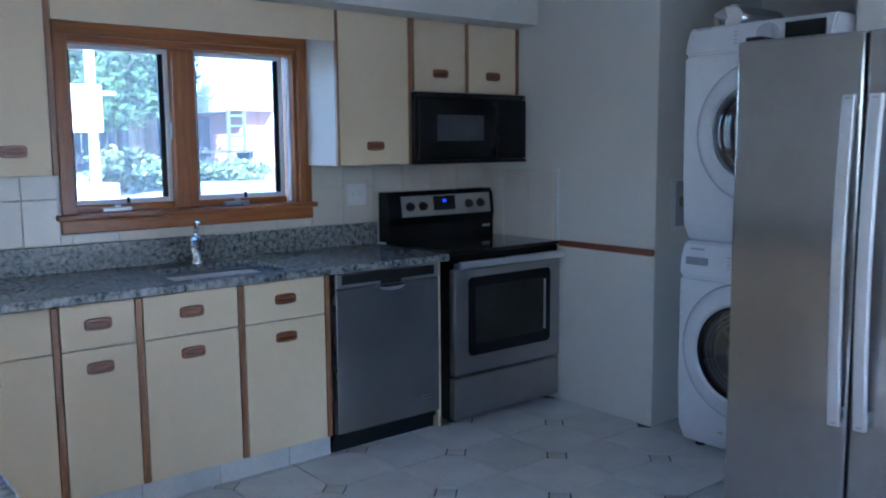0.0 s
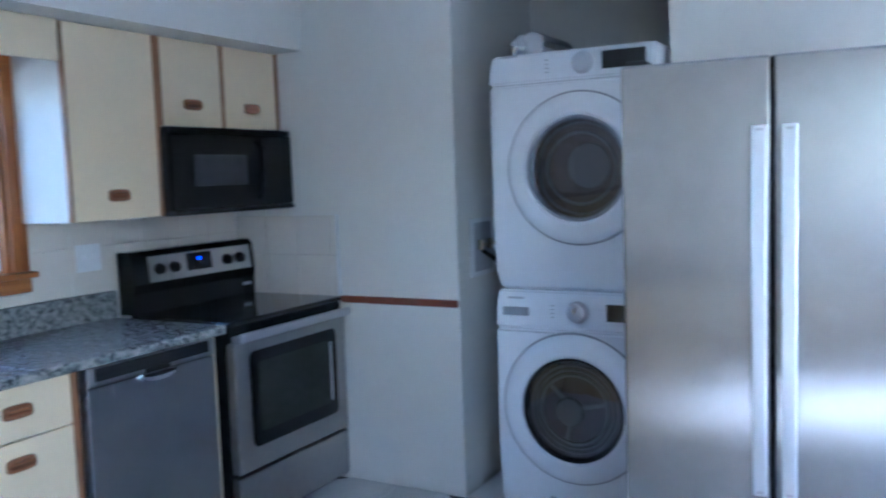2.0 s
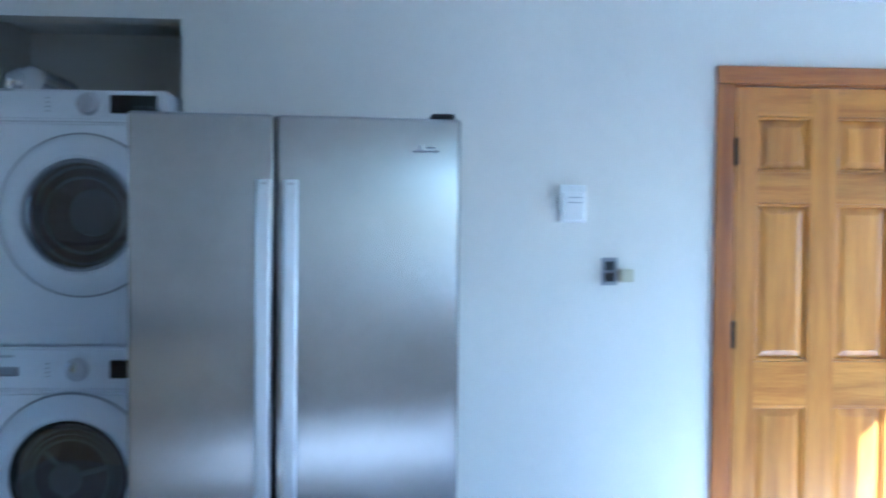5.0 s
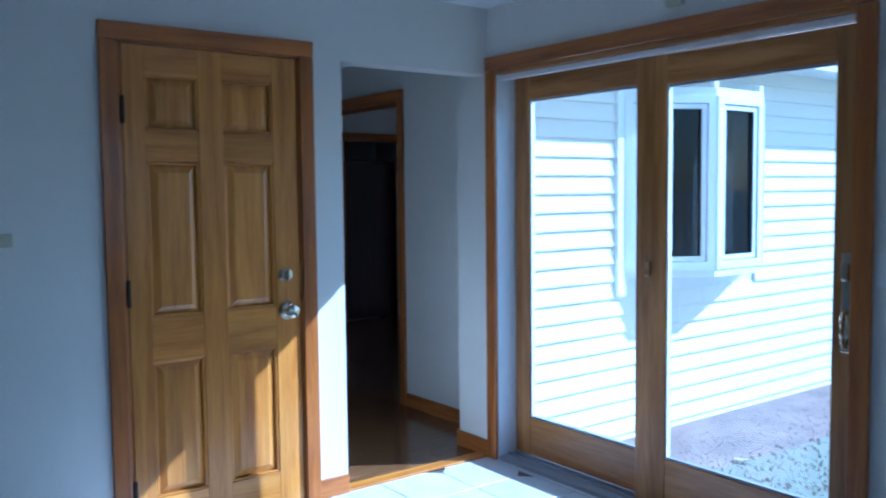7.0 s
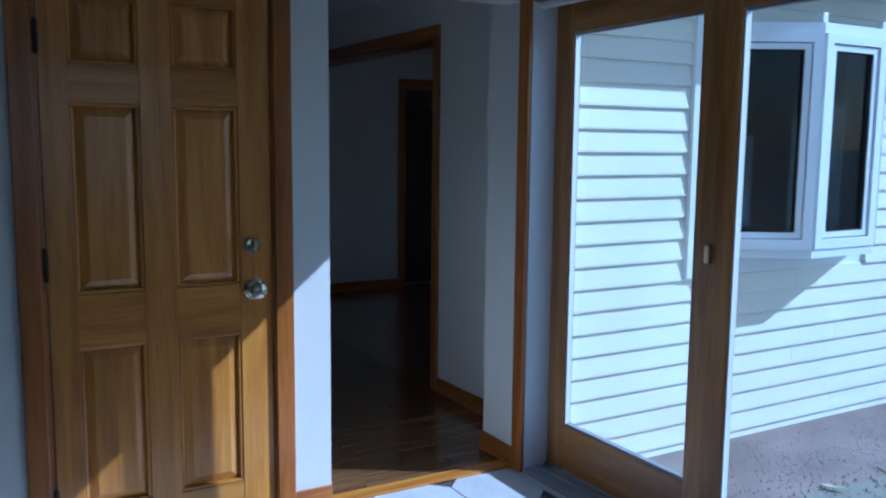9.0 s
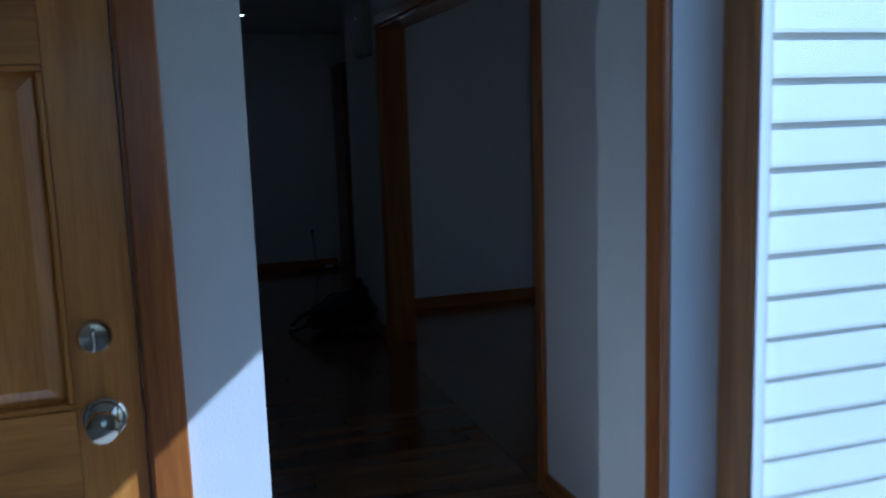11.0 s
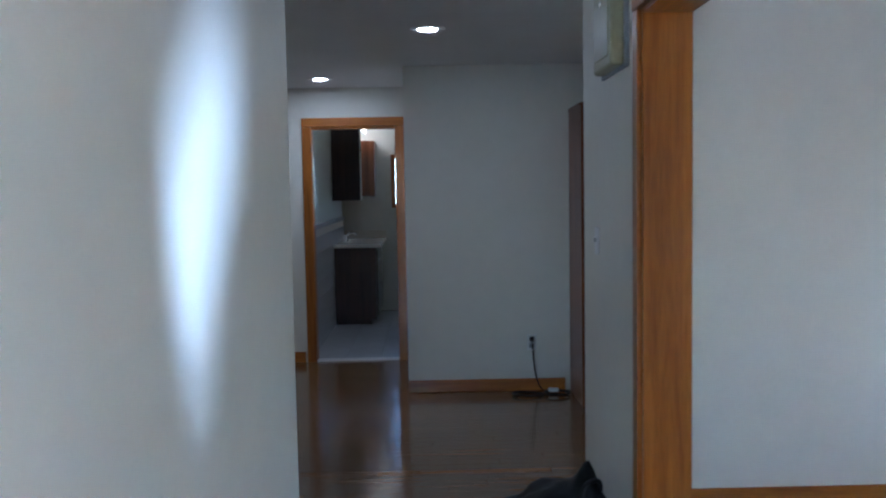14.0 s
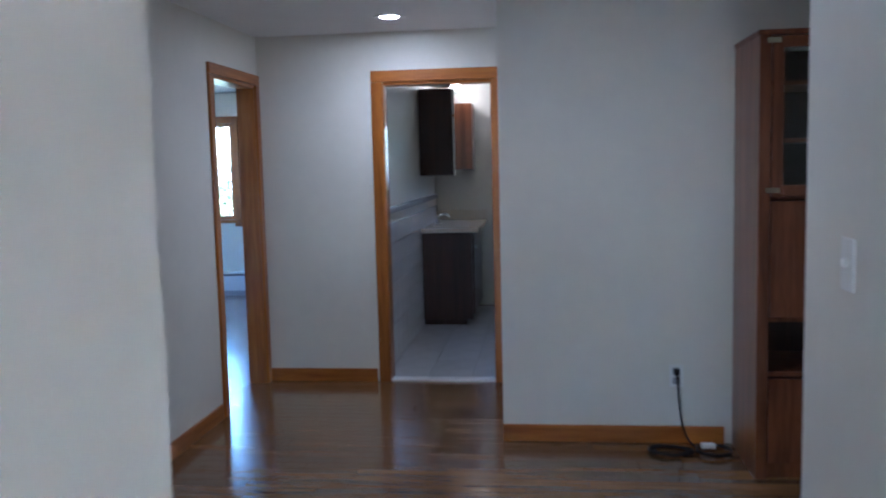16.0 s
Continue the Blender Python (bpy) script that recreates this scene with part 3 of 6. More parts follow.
for (_, z0), (z1, _) in zip(rows, rows[1:]):
    for ya, yb in ((-4.545, -4.765), (-4.872, -5.100)):
        bm = bmesh.new()
        m = 0.045
        o = [bm.verts.new((XS + 0.022, y, z)) for y, z in ((ya, z0), (yb, z0), (yb, z1), (ya, z1))]
        s = [bm.verts.new((XS + 0.020, y, z)) for y, z in ((ya - 0.014, z0 + 0.014), (yb + 0.014, z0 + 0.014), (yb + 0.014, z1 - 0.014), (ya - 0.014, z1 - 0.014))]
        i = [bm.verts.new((XS + 0.007, y, z)) for y, z in ((ya - m, z0 + m), (yb + m, z0 + m), (yb + m, z1 - m), (ya - m, z1 - m))]
        for r0, r1 in ((o, s), (s, i)):
            for k in range(4):
                bm.faces.new((r0[k], r0[(k + 1) % 4], r1[(k + 1) % 4], r1[k]))
        bm.faces.new(i)
        bmesh.ops.recalc_face_normals(bm, faces=bm.faces)
        for f_ in bm.faces:
            if f_.normal.x > 0:
                f_.normal_flip()
        part("panel", bm, PINE, leaf)
        for za, zb in ((z0, z0 + 0.012), (z1 - 0.012, z1)):
            part("moulding", B(XS + 0.004, XS + 0.02, yb, ya, za, zb, bevel=0.004), PINE_Y, leaf)
        for yq, yr in ((ya - 0.012, ya), (yb, yb + 0.012)):
            part("moulding", B(XS + 0.004, XS + 0.02, yq, yr, z0 + 0.012, z1 - 0.012, bevel=0.004), PINE, leaf)
for z in (0.16, 0.985, 1.72):
    part("hinge", boxes((-0.012, 0.004, -4.462, -4.446, z, z + 0.1), (-0.016, -0.002, -4.460, -4.448, z - 0.006, z + 0.106), bevel=0.002), DARKBRASS, t, "dark bronze hinge")
knob = part("door_knob", lathe(bmesh.new(), (0, -5.150, 0.905), "x", [(0.034, 0.004), (0.034, -0.004), (0.026, -0.010), (0.012, -0.016), (0.011, -0.032), (0.022, -0.040), (0.030, -0.052), (0.028, -0.064), (0.014, -0.070), (0.0, -0.071)]), BRASS, t, "polished round knob", True)
part("deadbolt", lathe(bmesh.new(), (0, -5.145, 1.065), "x", [(0.032, 0.004), (0.032, -0.008), (0.026, -0.016), (0.012, -0.018), (0.0, -0.018)]), BRASS, t, "polished deadbolt rose", True)
part("thumb_turn", B(-0.042, -0.016, -5.149, -5.141, 1.045, 1.085, bevel=0.003), BRASS, t)

part("strike_plate", B(-0.004, 0.03, -5.2215, -5.2185, 0.865, 0.945, bevel=0.001), BRASS, t, "bright brass strike plate")
part("strike_plate", B(-0.004, 0.03, -5.2215, -5.2185, 1.03, 1.10, bevel=0.001), BRASS, t, "bright brass strike plate")
part("escutcheon", lathe(bmesh.new(), (0, -5.150, 0.905), "x", [(0.040, 0.004), (0.040, -0.003), (0.036, -0.006), (0.0, -0.006)], 36), BRASS, t, "", True)

# sliding glass door
sl = tagged(new("door_6"), "wood-framed sliding glass patio door with clear panes", "sliding door", "", "structure")
YF = -6.33
part("casing_side", B(-0.075, -0.002, YF, YF + 0.02, 0, 2.05, bevel=0.005), CASE, sl)
part("casing_side", B(-2.046, -1.972, YF, YF + 0.02, 0, 2.05, bevel=0.005), CASE, sl)
part("casing_head", B(-2.046, -0.002, YF - 0.001, YF + 0.022, 2.052, 2.125, bevel=0.005), CASE_X, sl)
part("jamb_liner", B(-0.078, -0.055, -6.56, YF, 0, 2.04), VINYL, sl, "white vinyl jamb track")
part("jamb_liner", B(-1.99, -1.965, -6.56, YF, 0, 2.04), FIR, sl)
part("head_liner", B(-1.965, -0.078, -6.56, YF, 2.03, 2.06), FIR_X, sl)
part("head_track", B(-1.965, -0.078, -6.395, -6.36, 2.005, 2.03, bevel=0.003), VINYL, sl, "white head track")
part("sill_track", boxes((-1.965, -0.078, -6.56, -6.335, -0.02, 0.018), (-1.965, -0.078, -6.405, -6.395, 0.018, 0.03), (-1.965, -0.078, -6.455, -6.445, 0.018, 0.03)), GREY_P, sl, "grey metal sill track")


def glazed(parent, x0, x1, y0, y1, z0, z1, left, right, top, bottom, mat_v, mat_h, name):
    """A panel x0 > x1 with its stiles, rails and one pane."""
    p = part(name, boxes((x0 - left, x0, y1, y0, z0, z1), (x1, x1 + right, y1, y0, z0, z1), bevel=0.004), mat_v, parent)
    part("rail", B(x1 + right, x0 - left, y1 + 0.002, y0 - 0.002, z1 - top, z1, bevel=0.004), mat_h, p)
    part("rail", B(x1 + right, x0 - left, y1 + 0.002, y0 - 0.002, z0, z0 + bottom, bevel=0.004), mat_h, p)
    ym = (y0 + y1) / 2
    g = part("pane", B(x1 + right - 0.004, x0 - left + 0.004, ym - 0.003, ym + 0.003, z0 + bottom - 0.004, z1 - top + 0.004), GLASS, p)
    g.visible_shadow = False
    for a in ((x0 - left - 0.006, x0 - left, z0 + bottom, z1 - top), (x1 + right, x1 + right + 0.006, z0 + bottom, z1 - top)):
        part("glazing_bead", B(a[0], a[1], ym - 0.012, ym + 0.012, a[2], a[3]), VINYL, p)
    for a in ((z1 - top - 0.01, z1 - top), (z0 + bottom, z0 + bottom + 0.01)):
        part("glazing_bead", B(x1 + right + 0.006, x0 - left - 0.006, ym - 0.012, ym + 0.012, a[0], a[1]), GREY_P, p)
    return p


glazed(sl, -0.079, -1.05, -6.452, -6.495, 0.03, 2.02, 0.112, 0.09, 0.12, 0.20, FIR, FIR_X, "fixed_panel")
mv = glazed(sl, -0.948, -1.964, -6.398, -6.443, 0.032, 2.004, 0.165, 0.10, 0.125, 0.215, FIR, FIR_X, "sliding_panel")
part("latch", B(-1.035, -1.012, -6.398, -6.382, 1.05, 1.115, bevel=0.004), BRASS, mv, "small brass catch")
part("handle_plate", B(-1.935, -1.90, -6.398, -6.390, 0.84, 1.20, bevel=0.004), BRASS, mv, "brass lock plate")
part("pull", tube(bmesh.new(), [(-1.918, -6.392, 0.86), (-1.918, -6.368, 0.875), (-1.918, -6.364, 0.925), (-1.918, -6.368, 0.975), (-1.918, -6.392, 0.99)], 0.008), BRASS, mv, "", True)
part("thumb_turn", B(-1.93, -1.905, -6.390, -6.372, 1.10, 1.16, bevel=0.004), BRASS, mv)


def fixed_window(name, x0, x1, y0, y1, z0, z1, label):
    """A plain glazed opening: frame, mullion and panes, in the plane of the wall."""
    w_ = tagged(new(name), label, "window", "", "structure")
    along_x = abs(x1 - x0) > abs(y1 - y0)
    m_ = (x0 + x1) / 2 if along_x else (y0 + y1) / 2
    f = 0.05
    def bar(a0, a1, zz0, zz1):
        return B(a0, a1, y0, y1, zz0, zz1, bevel=0.004) if along_x else B(x0, x1, a0, a1, zz0, zz1, bevel=0.004)
    lo, hi = (x0, x1) if along_x else (y0, y1)
    for a0, a1 in ((lo, lo + f), (hi - f, hi), (m_ - f / 2, m_ + f / 2)):
        part("window_frame", bar(a0, a1, z0, z1), WIN_WOOD_V, w_)
    for zz in ((z0, z0 + f), (z1 - f, z1)):
        for a0, a1 in ((lo + f, m_ - f / 2), (m_ + f / 2, hi - f)):
            part("rail", bar(a0, a1, *zz), WIN_WOOD, w_)
    for a0, a1 in ((lo + f, m_ - f / 2), (m_ + f / 2, hi - f)):
        if along_x:
            g_ = part("pane", B(a0, a1, (y0 + y1) / 2 - 0.003, (y0 + y1) / 2 + 0.003, z0 + f, z1 - f), GLASS, w_)
        else:
            g_ = part("pane", B((x0 + x1) / 2 - 0.003, (x0 + x1) / 2 + 0.003, a0, a1, z0 + f, z1 - f), GLASS, w_)
        g_.visible_shadow = False


fixed_window("window_4", -5.31, -5.25, -6.05, -4.4, 0.8, 2.1, "wide wooden dining window")
# invented window, never in view, sized to brighten the side room
fixed_window("window_6", 1.4, 2.4, -11.59, -11.53, 0.8, 2.05, "added unseen wooden window that brightens the side room")
fixed_window("window_7", 11.23, 11.29, -5.80, -5.43, ZA, ZB, "small wooden bathroom window")
# invented north window, out of view, there to lighten the bedroom
fixed_window("window_5", 8.3, 10.3, -0.47, -0.41, 0.8, 2.05, "added unseen wooden window that brightens the bedroom")

# ---- kitchen ----
def recessed_pull(parent, x, y, z):
    """A routed oak cup pull: rounded oval rim with a lip; a dark plate paints the recess's shade."""
    w, h = 0.052, 0.024
    bm = bmesh.new()
    loops = []
    for (a, b, dy) in ((w, h, 0.0), (w - 0.003, h - 0.003, -0.008), (w - 0.011, h - 0.010, -0.008), (w - 0.014, h - 0.012, 0.0)):
        ring = []
        for k in range(32):
            t_ = 2 * math.pi * k / 32
            c, s = math.cos(t_), math.sin(t_)
            ring.append(bm.verts.new((x + a * math.copysign(abs(c) ** 0.45, c), y + dy, z + b * math.copysign(abs(s) ** 0.45, s))))
        loops.append(ring)
    for r0, r1 in zip(loops, loops[1:]):
        for k in range(32):
            bm.faces.new((r0[k], r0[(k + 1) % 32], r1[(k + 1) % 32], r1[k]))
    bmesh.ops.recalc_face_normals(bm, faces=bm.faces)
    p = part("pull", bm, PULL, parent, "routed oak pull", True)
    # flat plate, no real recess: its dark colour stands for the shade
    part("hollow", B(x - w + 0.012, x + w - 0.012, y - 0.002, y - 0.0004, z - h + 0.010, z + h - 0.010), PULL_DK, p)
    part("lip", B(x - w + 0.014, x + w - 0.014, y - 0.009, y - 0.001, z + 0.001, z + 0.009, bevel=0.002), PULL, p)


BY = -0.61


def base_cabinet(x0, x1, strip=True):
    t = thing("base_cabinet", ((x0 + x1) / 2, -0.3, 0), "cream laminate base cabinet with oak edge strips and routed pulls", "cabinet", "kitchen base cabinets")
    part("body", B(x0 + 0.001, x1 - 0.001, BY + 0.02, -0.01, 0.095, 0.862), CREAM_IN, t)
    s = 0.026
    d = part("drawer_front", B(x0 + 0.004, x1 - s - 0.002, BY, BY + 0.019, 0.685, 0.856, bevel=0.002), CREAM, t)
    recessed_pull(d, (x0 + x1 - s) / 2, BY, 0.775)
    d = part("door", B(x0 + 0.004, x1 - s - 0.002, BY, BY + 0.019, 0.098, 0.679, bevel=0.002), CREAM, t)
    recessed_pull(d, (x0 + x1 - s) / 2, BY, 0.605)
    part("edge_strip", B(x1 - s, x1 - 0.001, BY - 0.004, BY + 0.018, 0.098, 0.856, bevel=0.003), OAK, t, "oak edge strip")
    return t


for a, b in ((-3.14, -2.645), (-2.645, -2.333), (-2.333, -1.90), (-1.90, -1.474)):
    base_cabinet(a, b)
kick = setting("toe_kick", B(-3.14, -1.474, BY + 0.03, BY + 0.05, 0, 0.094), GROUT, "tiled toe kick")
for k in range(5):
    xa = -1.476 - 0.335 * (k + 1) + (0.12 if k else 0.12)
    part("tile", B(max(xa, -3.139), min(xa + 0.332, -1.476), BY + 0.022, BY + 0.031, 0.002, 0.092, bevel=0.001), TILE_F, kick)

# return counter, only its corner comes into view
t = thing("base_cabinet", (-3.5, -1.4, 0), "cream laminate base cabinet under the return counter", "cabinet", "kitchen base cabinets")
part("body", B(-3.80, -3.24, -2.46, -0.02, 0.0, 0.862, bevel=0.002), CREAM, t)
top = bmesh.new()
box(top, -3.84, -2.17, -0.655, -0.002, 0.864, 0.900, bevel=0.006)
box(top, -1.65, -0.797, -0.655, -0.002, 0.864, 0.900, bevel=0.006)
box(top, -2.171, -1.649, -0.655, -0.56, 0.864, 0.900, bevel=0.006)
box(top, -2.171, -1.649, -0.19, -0.002, 0.864, 0.900, bevel=0.006)
box(top, -3.84, -3.20, -2.50, -0.66, 0.864, 0.900, bevel=0.006)
ct = solid("countertop", top, GRANITE, "speckled grey-green polished granite countertop", "countertop")
solid("granite_backsplash", boxes((-3.84, -0.797, -0.024, -0.001, 0.901, 1.02), bevel=0.003), GRANITE, "speckled granite upstand against the wall", "backsplash")
t = thing("sink", (-1.91, -0.37, 0.7), "undermounted stainless steel sink in the granite worktop", "sink")
bm = bmesh.new()
o = [(-2.17, -0.56), (-1.65, -0.56), (-1.65, -0.19), (-2.17, -0.19)]
i_ = [(-2.14, -0.53), (-1.68, -0.53), (-1.68, -0.22), (-2.14, -0.22)]
ra = [bm.verts.new((x, y, 0.875)) for x, y in o]
rb = [bm.verts.new((x, y, 0.868)) for x, y in i_]
rc = [bm.verts.new((x, y, 0.72)) for x, y in i_]
for r0, r1 in ((ra, rb), (rb, rc)):
    for k in range(4):
        bm.faces.new((r0[k], r0[(k + 1) % 4], r1[(k + 1) % 4], r1[k]))
bm.faces.new(rc)
bmesh.ops.bevel(bm, geom=bm.edges[:], offset=0.012, segments=3, affect="EDGES")
part("basin", bm, SINK_STEEL, t, "", True)
part("drain", lathe(bmesh.new(), (-1.91, -0.37, 0.72), "z", [(0.045, 0.0), (0.043, 0.006), (0.03, 0.004), (0.0, 0.002)]), CHROME, t, "", True)
t = thing("faucet", (-1.895, -0.12, 0.9), "chrome single-lever kitchen faucet behind the sink", "faucet")
part("base", lathe(bmesh.new(), (-1.895, -0.12, 0.9), "z", [(0.034, 0), (0.034, 0.010), (0.026, 0.022), (0.024, 0.085), (0.029, 0.10), (0.027, 0.122), (0.012, 0.135), (0.0, 0.137)]), CHROME, t, "", True)
part("spout", tube(bmesh.new(), [(-1.895, -0.12, 0.985), (-1.925, -0.17, 1.02), (-1.955, -0.24, 1.025), (-1.968, -0.275, 1.005), (-1.97, -0.28, 0.97)], 0.017), CHROME, t, "", True)
part("lever", tube(bmesh.new(), [(-1.895, -0.12, 1.025), (-1.893, -0.122, 1.06), (-1.888, -0.135, 1.095)], 0.011), CHROME, t, "", True)


def upper_cabinet(x0, x1, z0, doors, label):
    t = thing("wall_cabinet", ((x0 + x1) / 2, -0.16, z0), label, "cabinet", "kitchen wall cabinets")
    part("body", B(x0 + 0.001, x1 - 0.001, -0.31, -0.002, z0, 2.098, bevel=0.002), CREAM_IN, t)
    n = len(doors) - 1
    for a, b in zip(doors, doors[1:]):
        d = part("door", B(a + 0.003, b - 0.024, -0.33, -0.311, z0 + 0.002, 2.094, bevel=0.002), CREAM, t)
        recessed_pull(d, (a + b - 0.02) / 2, -0.33, z0 + 0.098)
        part("edge_strip", B(b - 0.022, b - 0.001, -0.334, -0.312, z0 + 0.002, 2.094, bevel=0.003), OAK, t, "oak edge strip")
    part("edge_strip", B(x0 - 0.012, x0 + 0.002, -0.334, -0.312, z0 + 0.002, 2.094, bevel=0.003), OAK, t, "oak edge strip")
    return t


upper_cabinet(-3.15, -2.535, 1.333, (-3.15, -2.84, -2.535), "tall cream laminate wall cabinet beside the window")
upper_cabinet(-1.225, -0.775, 1.343, (-1.225, -0.775), "tall cream laminate wall cabinet with an oak pull")
upper_cabinet(-0.762, -0.006, 1.722, (-0.762, -0.385, -0.006), "short two-door cream wall cabinet over the microwave")
solid("valance", boxes((-2.533, -1.239, -0.33, -0.311, 1.945, 2.098), bevel=0.002), CREAM, "cream laminate valance board over the kitchen window", "valance")

# window over the sink
w = tagged(new("window_1"), "varnished wooden double casement window over the sink", "window", "", "structure")
part("casing_side", B(-2.45, -2.395, -0.022, -0.001, 1.15, 1.945, bevel=0.005), WIN_WOOD_V, w)
part("casing_side", B(-1.275, -1.205, -0.022, -0.001, 1.15, 1.945, bevel=0.005), WIN_WOOD_V, w)
part("casing_head", B(-2.45, -1.205, -0.023, -0.001, 1.93, 2.03, bevel=0.005), WIN_WOOD, w)
part("window_sill", B(-2.475, -1.19, -0.055, 0.10, 1.128, 1.152, bevel=0.006), WIN_WOOD, w)
part("apron", B(-2.455, -1.2, -0.02, -0.001, 1.068, 1.128, bevel=0.005), WIN_WOOD, w)
part("jamb", B(-2.40, -2.383, 0.0, 0.14, 1.152, 1.93), WIN_WOOD_V, w)
part("jamb", B(-1.29, -1.27, 0.0, 0.14, 1.152, 1.93), WIN_WOOD_V, w)
part("jamb_head", B(-2.383, -1.29, 0.0, 0.14, 1.90, 1.93), WIN_WOOD, w)
part("mullion", B(-1.913, -1.802, 0.03, 0.12, 1.152, 1.90, bevel=0.006), WIN_WOOD_V, w)
part("side_liner", B(-1.2915, -1.289, 0.045, 0.075, 1.16, 1.89), VINYL, w, "white screen channel")
for a, b in ((-2.383, -1.913), (-1.802, -1.31)):
    s = part("sash", boxes((a, a + 0.022, 0.075, 0.11, 1.185, 1.90), (b - 0.022, b, 0.075, 0.11, 1.185, 1.90), (a + 0.022, b - 0.022, 0.075, 0.11, 1.185, 1.207), (a + 0.022, b - 0.022, 0.075, 0.11, 1.878, 1.90), bevel=0.003), VINYL, w, "white inner screen frame")
    part("dark_edge", boxes((b - 0.045, b - 0.022, 0.085, 0.10, 1.207, 1.878), (a + 0.022, a + 0.03, 0.085, 0.10, 1.207, 1.878)), BLACK_M, s)
    part("bottom_rail", B(a, b, 0.06, 0.12, 1.152, 1.185, bevel=0.004), WIN_WOOD, w)
    g = part("pane", B(a + 0.022, b - 0.022, 0.092, 0.097, 1.205, 1.88), GLASS, s)
    g.visible_shadow = False
    sc = part("insect_screen", B(a + 0.022, b - 0.022, 0.104, 0.105, 1.205, 1.88), SCREEN, s, "fine pale insect screen")
    sc.visible_shadow = False
    c = (a + b) / 2
    part("latch", B(c + 0.01, c + 0.025, 0.068, 0.078, 1.187, 1.215, bevel=0.002), BLACK_M, s)
    cr = part("crank", boxes((c - 0.11, c + 0.02, 0.035, 0.062, 1.153, 1.172), (c - 0.06, c - 0.03, 0.03, 0.05, 1.172, 1.186), bevel=0.004), SATIN, w, "silver crank handle")
part("lock", B(-1.918, -1.905, 0.055, 0.075, 1.48, 1.56, bevel=0.003), SATIN, w)

# glazed wall tiles: behind the counter and beside the stove
ts = tagged(new("tile_backsplash"), "glossy cream square wall tiles above the granite", "tile wall", "", "structure")
tile_bm = B(-0.1045, 0.1045, -0.006, 0.0, -0.1045, 0.1045, bevel=0.003)
tile_me = finish("wall_tile", tile_bm, TILE_W)
gb = part("grout_bed", boxes((-3.8, -2.46, -0.003, -0.0005, 1.021, 1.333), (-2.46, -1.2, -0.003, -0.0005, 1.021, 1.066), (-1.2, -0.002, -0.003, -0.0005, 1.021, 1.343)), GROUT_W, ts)


def clipped_tile(x0, x1, z0, z1):
    part("tile", B(x0 + 0.001, x1 - 0.001, -0.009, -0.003, z0 + 0.001, z1 - 0.001, bevel=0.0025), TILE_W, ts)


for k in range(19):
    xa, xb = -3.81 + 0.2 * k, -3.61 + 0.2 * k
    for za, zb in ((1.022, 1.222), (1.222, 1.332)):
        x0, x1 = xa, min(xb, -0.012)
        if x0 < -2.46 < x1:
            clipped_tile(x0, -2.46, za, zb)
            clipped_tile(-2.46, x1, za, min(zb, 1.064)) if za < 1.06 else None
        elif x0 < -1.2 < x1:
            clipped_tile(x0, -1.2, za, min(zb, 1.064)) if za < 1.06 else None
            clipped_tile(-1.2, x1, za, zb)
        elif -2.46 <= x0 < -1.2:
            clipped_tile(x0, x1, za, min(zb, 1.064)) if za < 1.06 else None
        else:
            clipped_tile(x0, x1, za, zb)
ss = tagged(new("tile_sidesplash"), "glossy cream wall tiles beside the stove", "tile wall", "", "structure")
part("grout_bed", B(-0.0035, -0.0005, -0.645, -0.01, 0.905, 1.30), GROUT_W, ss)
for k in range(4):
    ya = -0.012 - 0.2 * k
    for za, zb in ((0.906, 1.106), (1.106, 1.30)):
        part("tile", B(-0.0095, -0.0035, max(ya - 0.199, -0.644), ya - 0.001, za + 0.001, zb - 0.001, bevel=0.0025), TILE_W, ss)
part("edge_trim", B(-0.012, -0.0005, -0.657, -0.646, 0.905, 1.306, bevel=0.003), TRIM_W, ss)
setting("chair_rail", B(-0.016, 0.0, -1.305, -0.66, 0.878, 0.912, bevel=0.006), RAILWOOD, "mahogany-stained chair rail")


def switch_plate(name, at, normal, width, count, label):
    """A plate with toggles; normal: the axis and sign that it faces."""
    t = thing(name, at, label, "light switch")
    x, y, z = at
    h = 0.058
    if normal[0] == "y":
        s = int(normal[1:])
        part("plate", B(x - width / 2, x + width / 2, min(y, y + s * 0.006), max(y, y + s * 0.006), z - h, z + h, bevel=0.003), WHITE_P, t)
        for k in range(count):
            xc = x + (k - (count - 1) / 2) * 0.046
            part("toggle", B(xc - 0.005, xc + 0.005, min(y + s * 0.005, y + s * 0.018), max(y + s * 0.005, y + s * 0.018), z - 0.004, z + 0.012, bevel=0.002), WHITE_P, t)
    return t


switch_plate("light_switch", (-0.925, -0.010, 1.177), "y-1", 0.125, 2, "white double switch plate on the tiled wall")
switch_plate("light_switch", (-2.135, YF, 1.150), "y+1", 0.165, 3, "white triple switch plate beside the sliding door")
switch_plate("light_switch", (0.487, -5.45, 1.172), "y-1", 0.115, 2, "white double switch plate on the hall wall")
switch_plate("light_switch", (4.38, -6.60, 1.228), "y+1", 0.075, 1, "white single switch plate on the hall wall")

# dishwasher
t = thing("dishwasher", (-1.14, -0.3, 0), "stainless steel dishwasher with a chrome pocket handle", "dishwasher")
part("body", B(-1.455, -0.845, -0.59, -0.03, 0.06, 0.86), BLACK_M, t)
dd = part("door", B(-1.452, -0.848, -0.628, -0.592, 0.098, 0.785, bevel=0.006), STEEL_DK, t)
part("edge_band", B(-1.4545, -1.4525, -0.629, -0.594, 0.10, 0.858), SATIN, dd, "bright steel edge")
cb = part("control_band", B(-1.452, -0.848, -0.632, -0.592, 0.789, 0.858, bevel=0.006), STEEL_X, t, "steel band above the door")
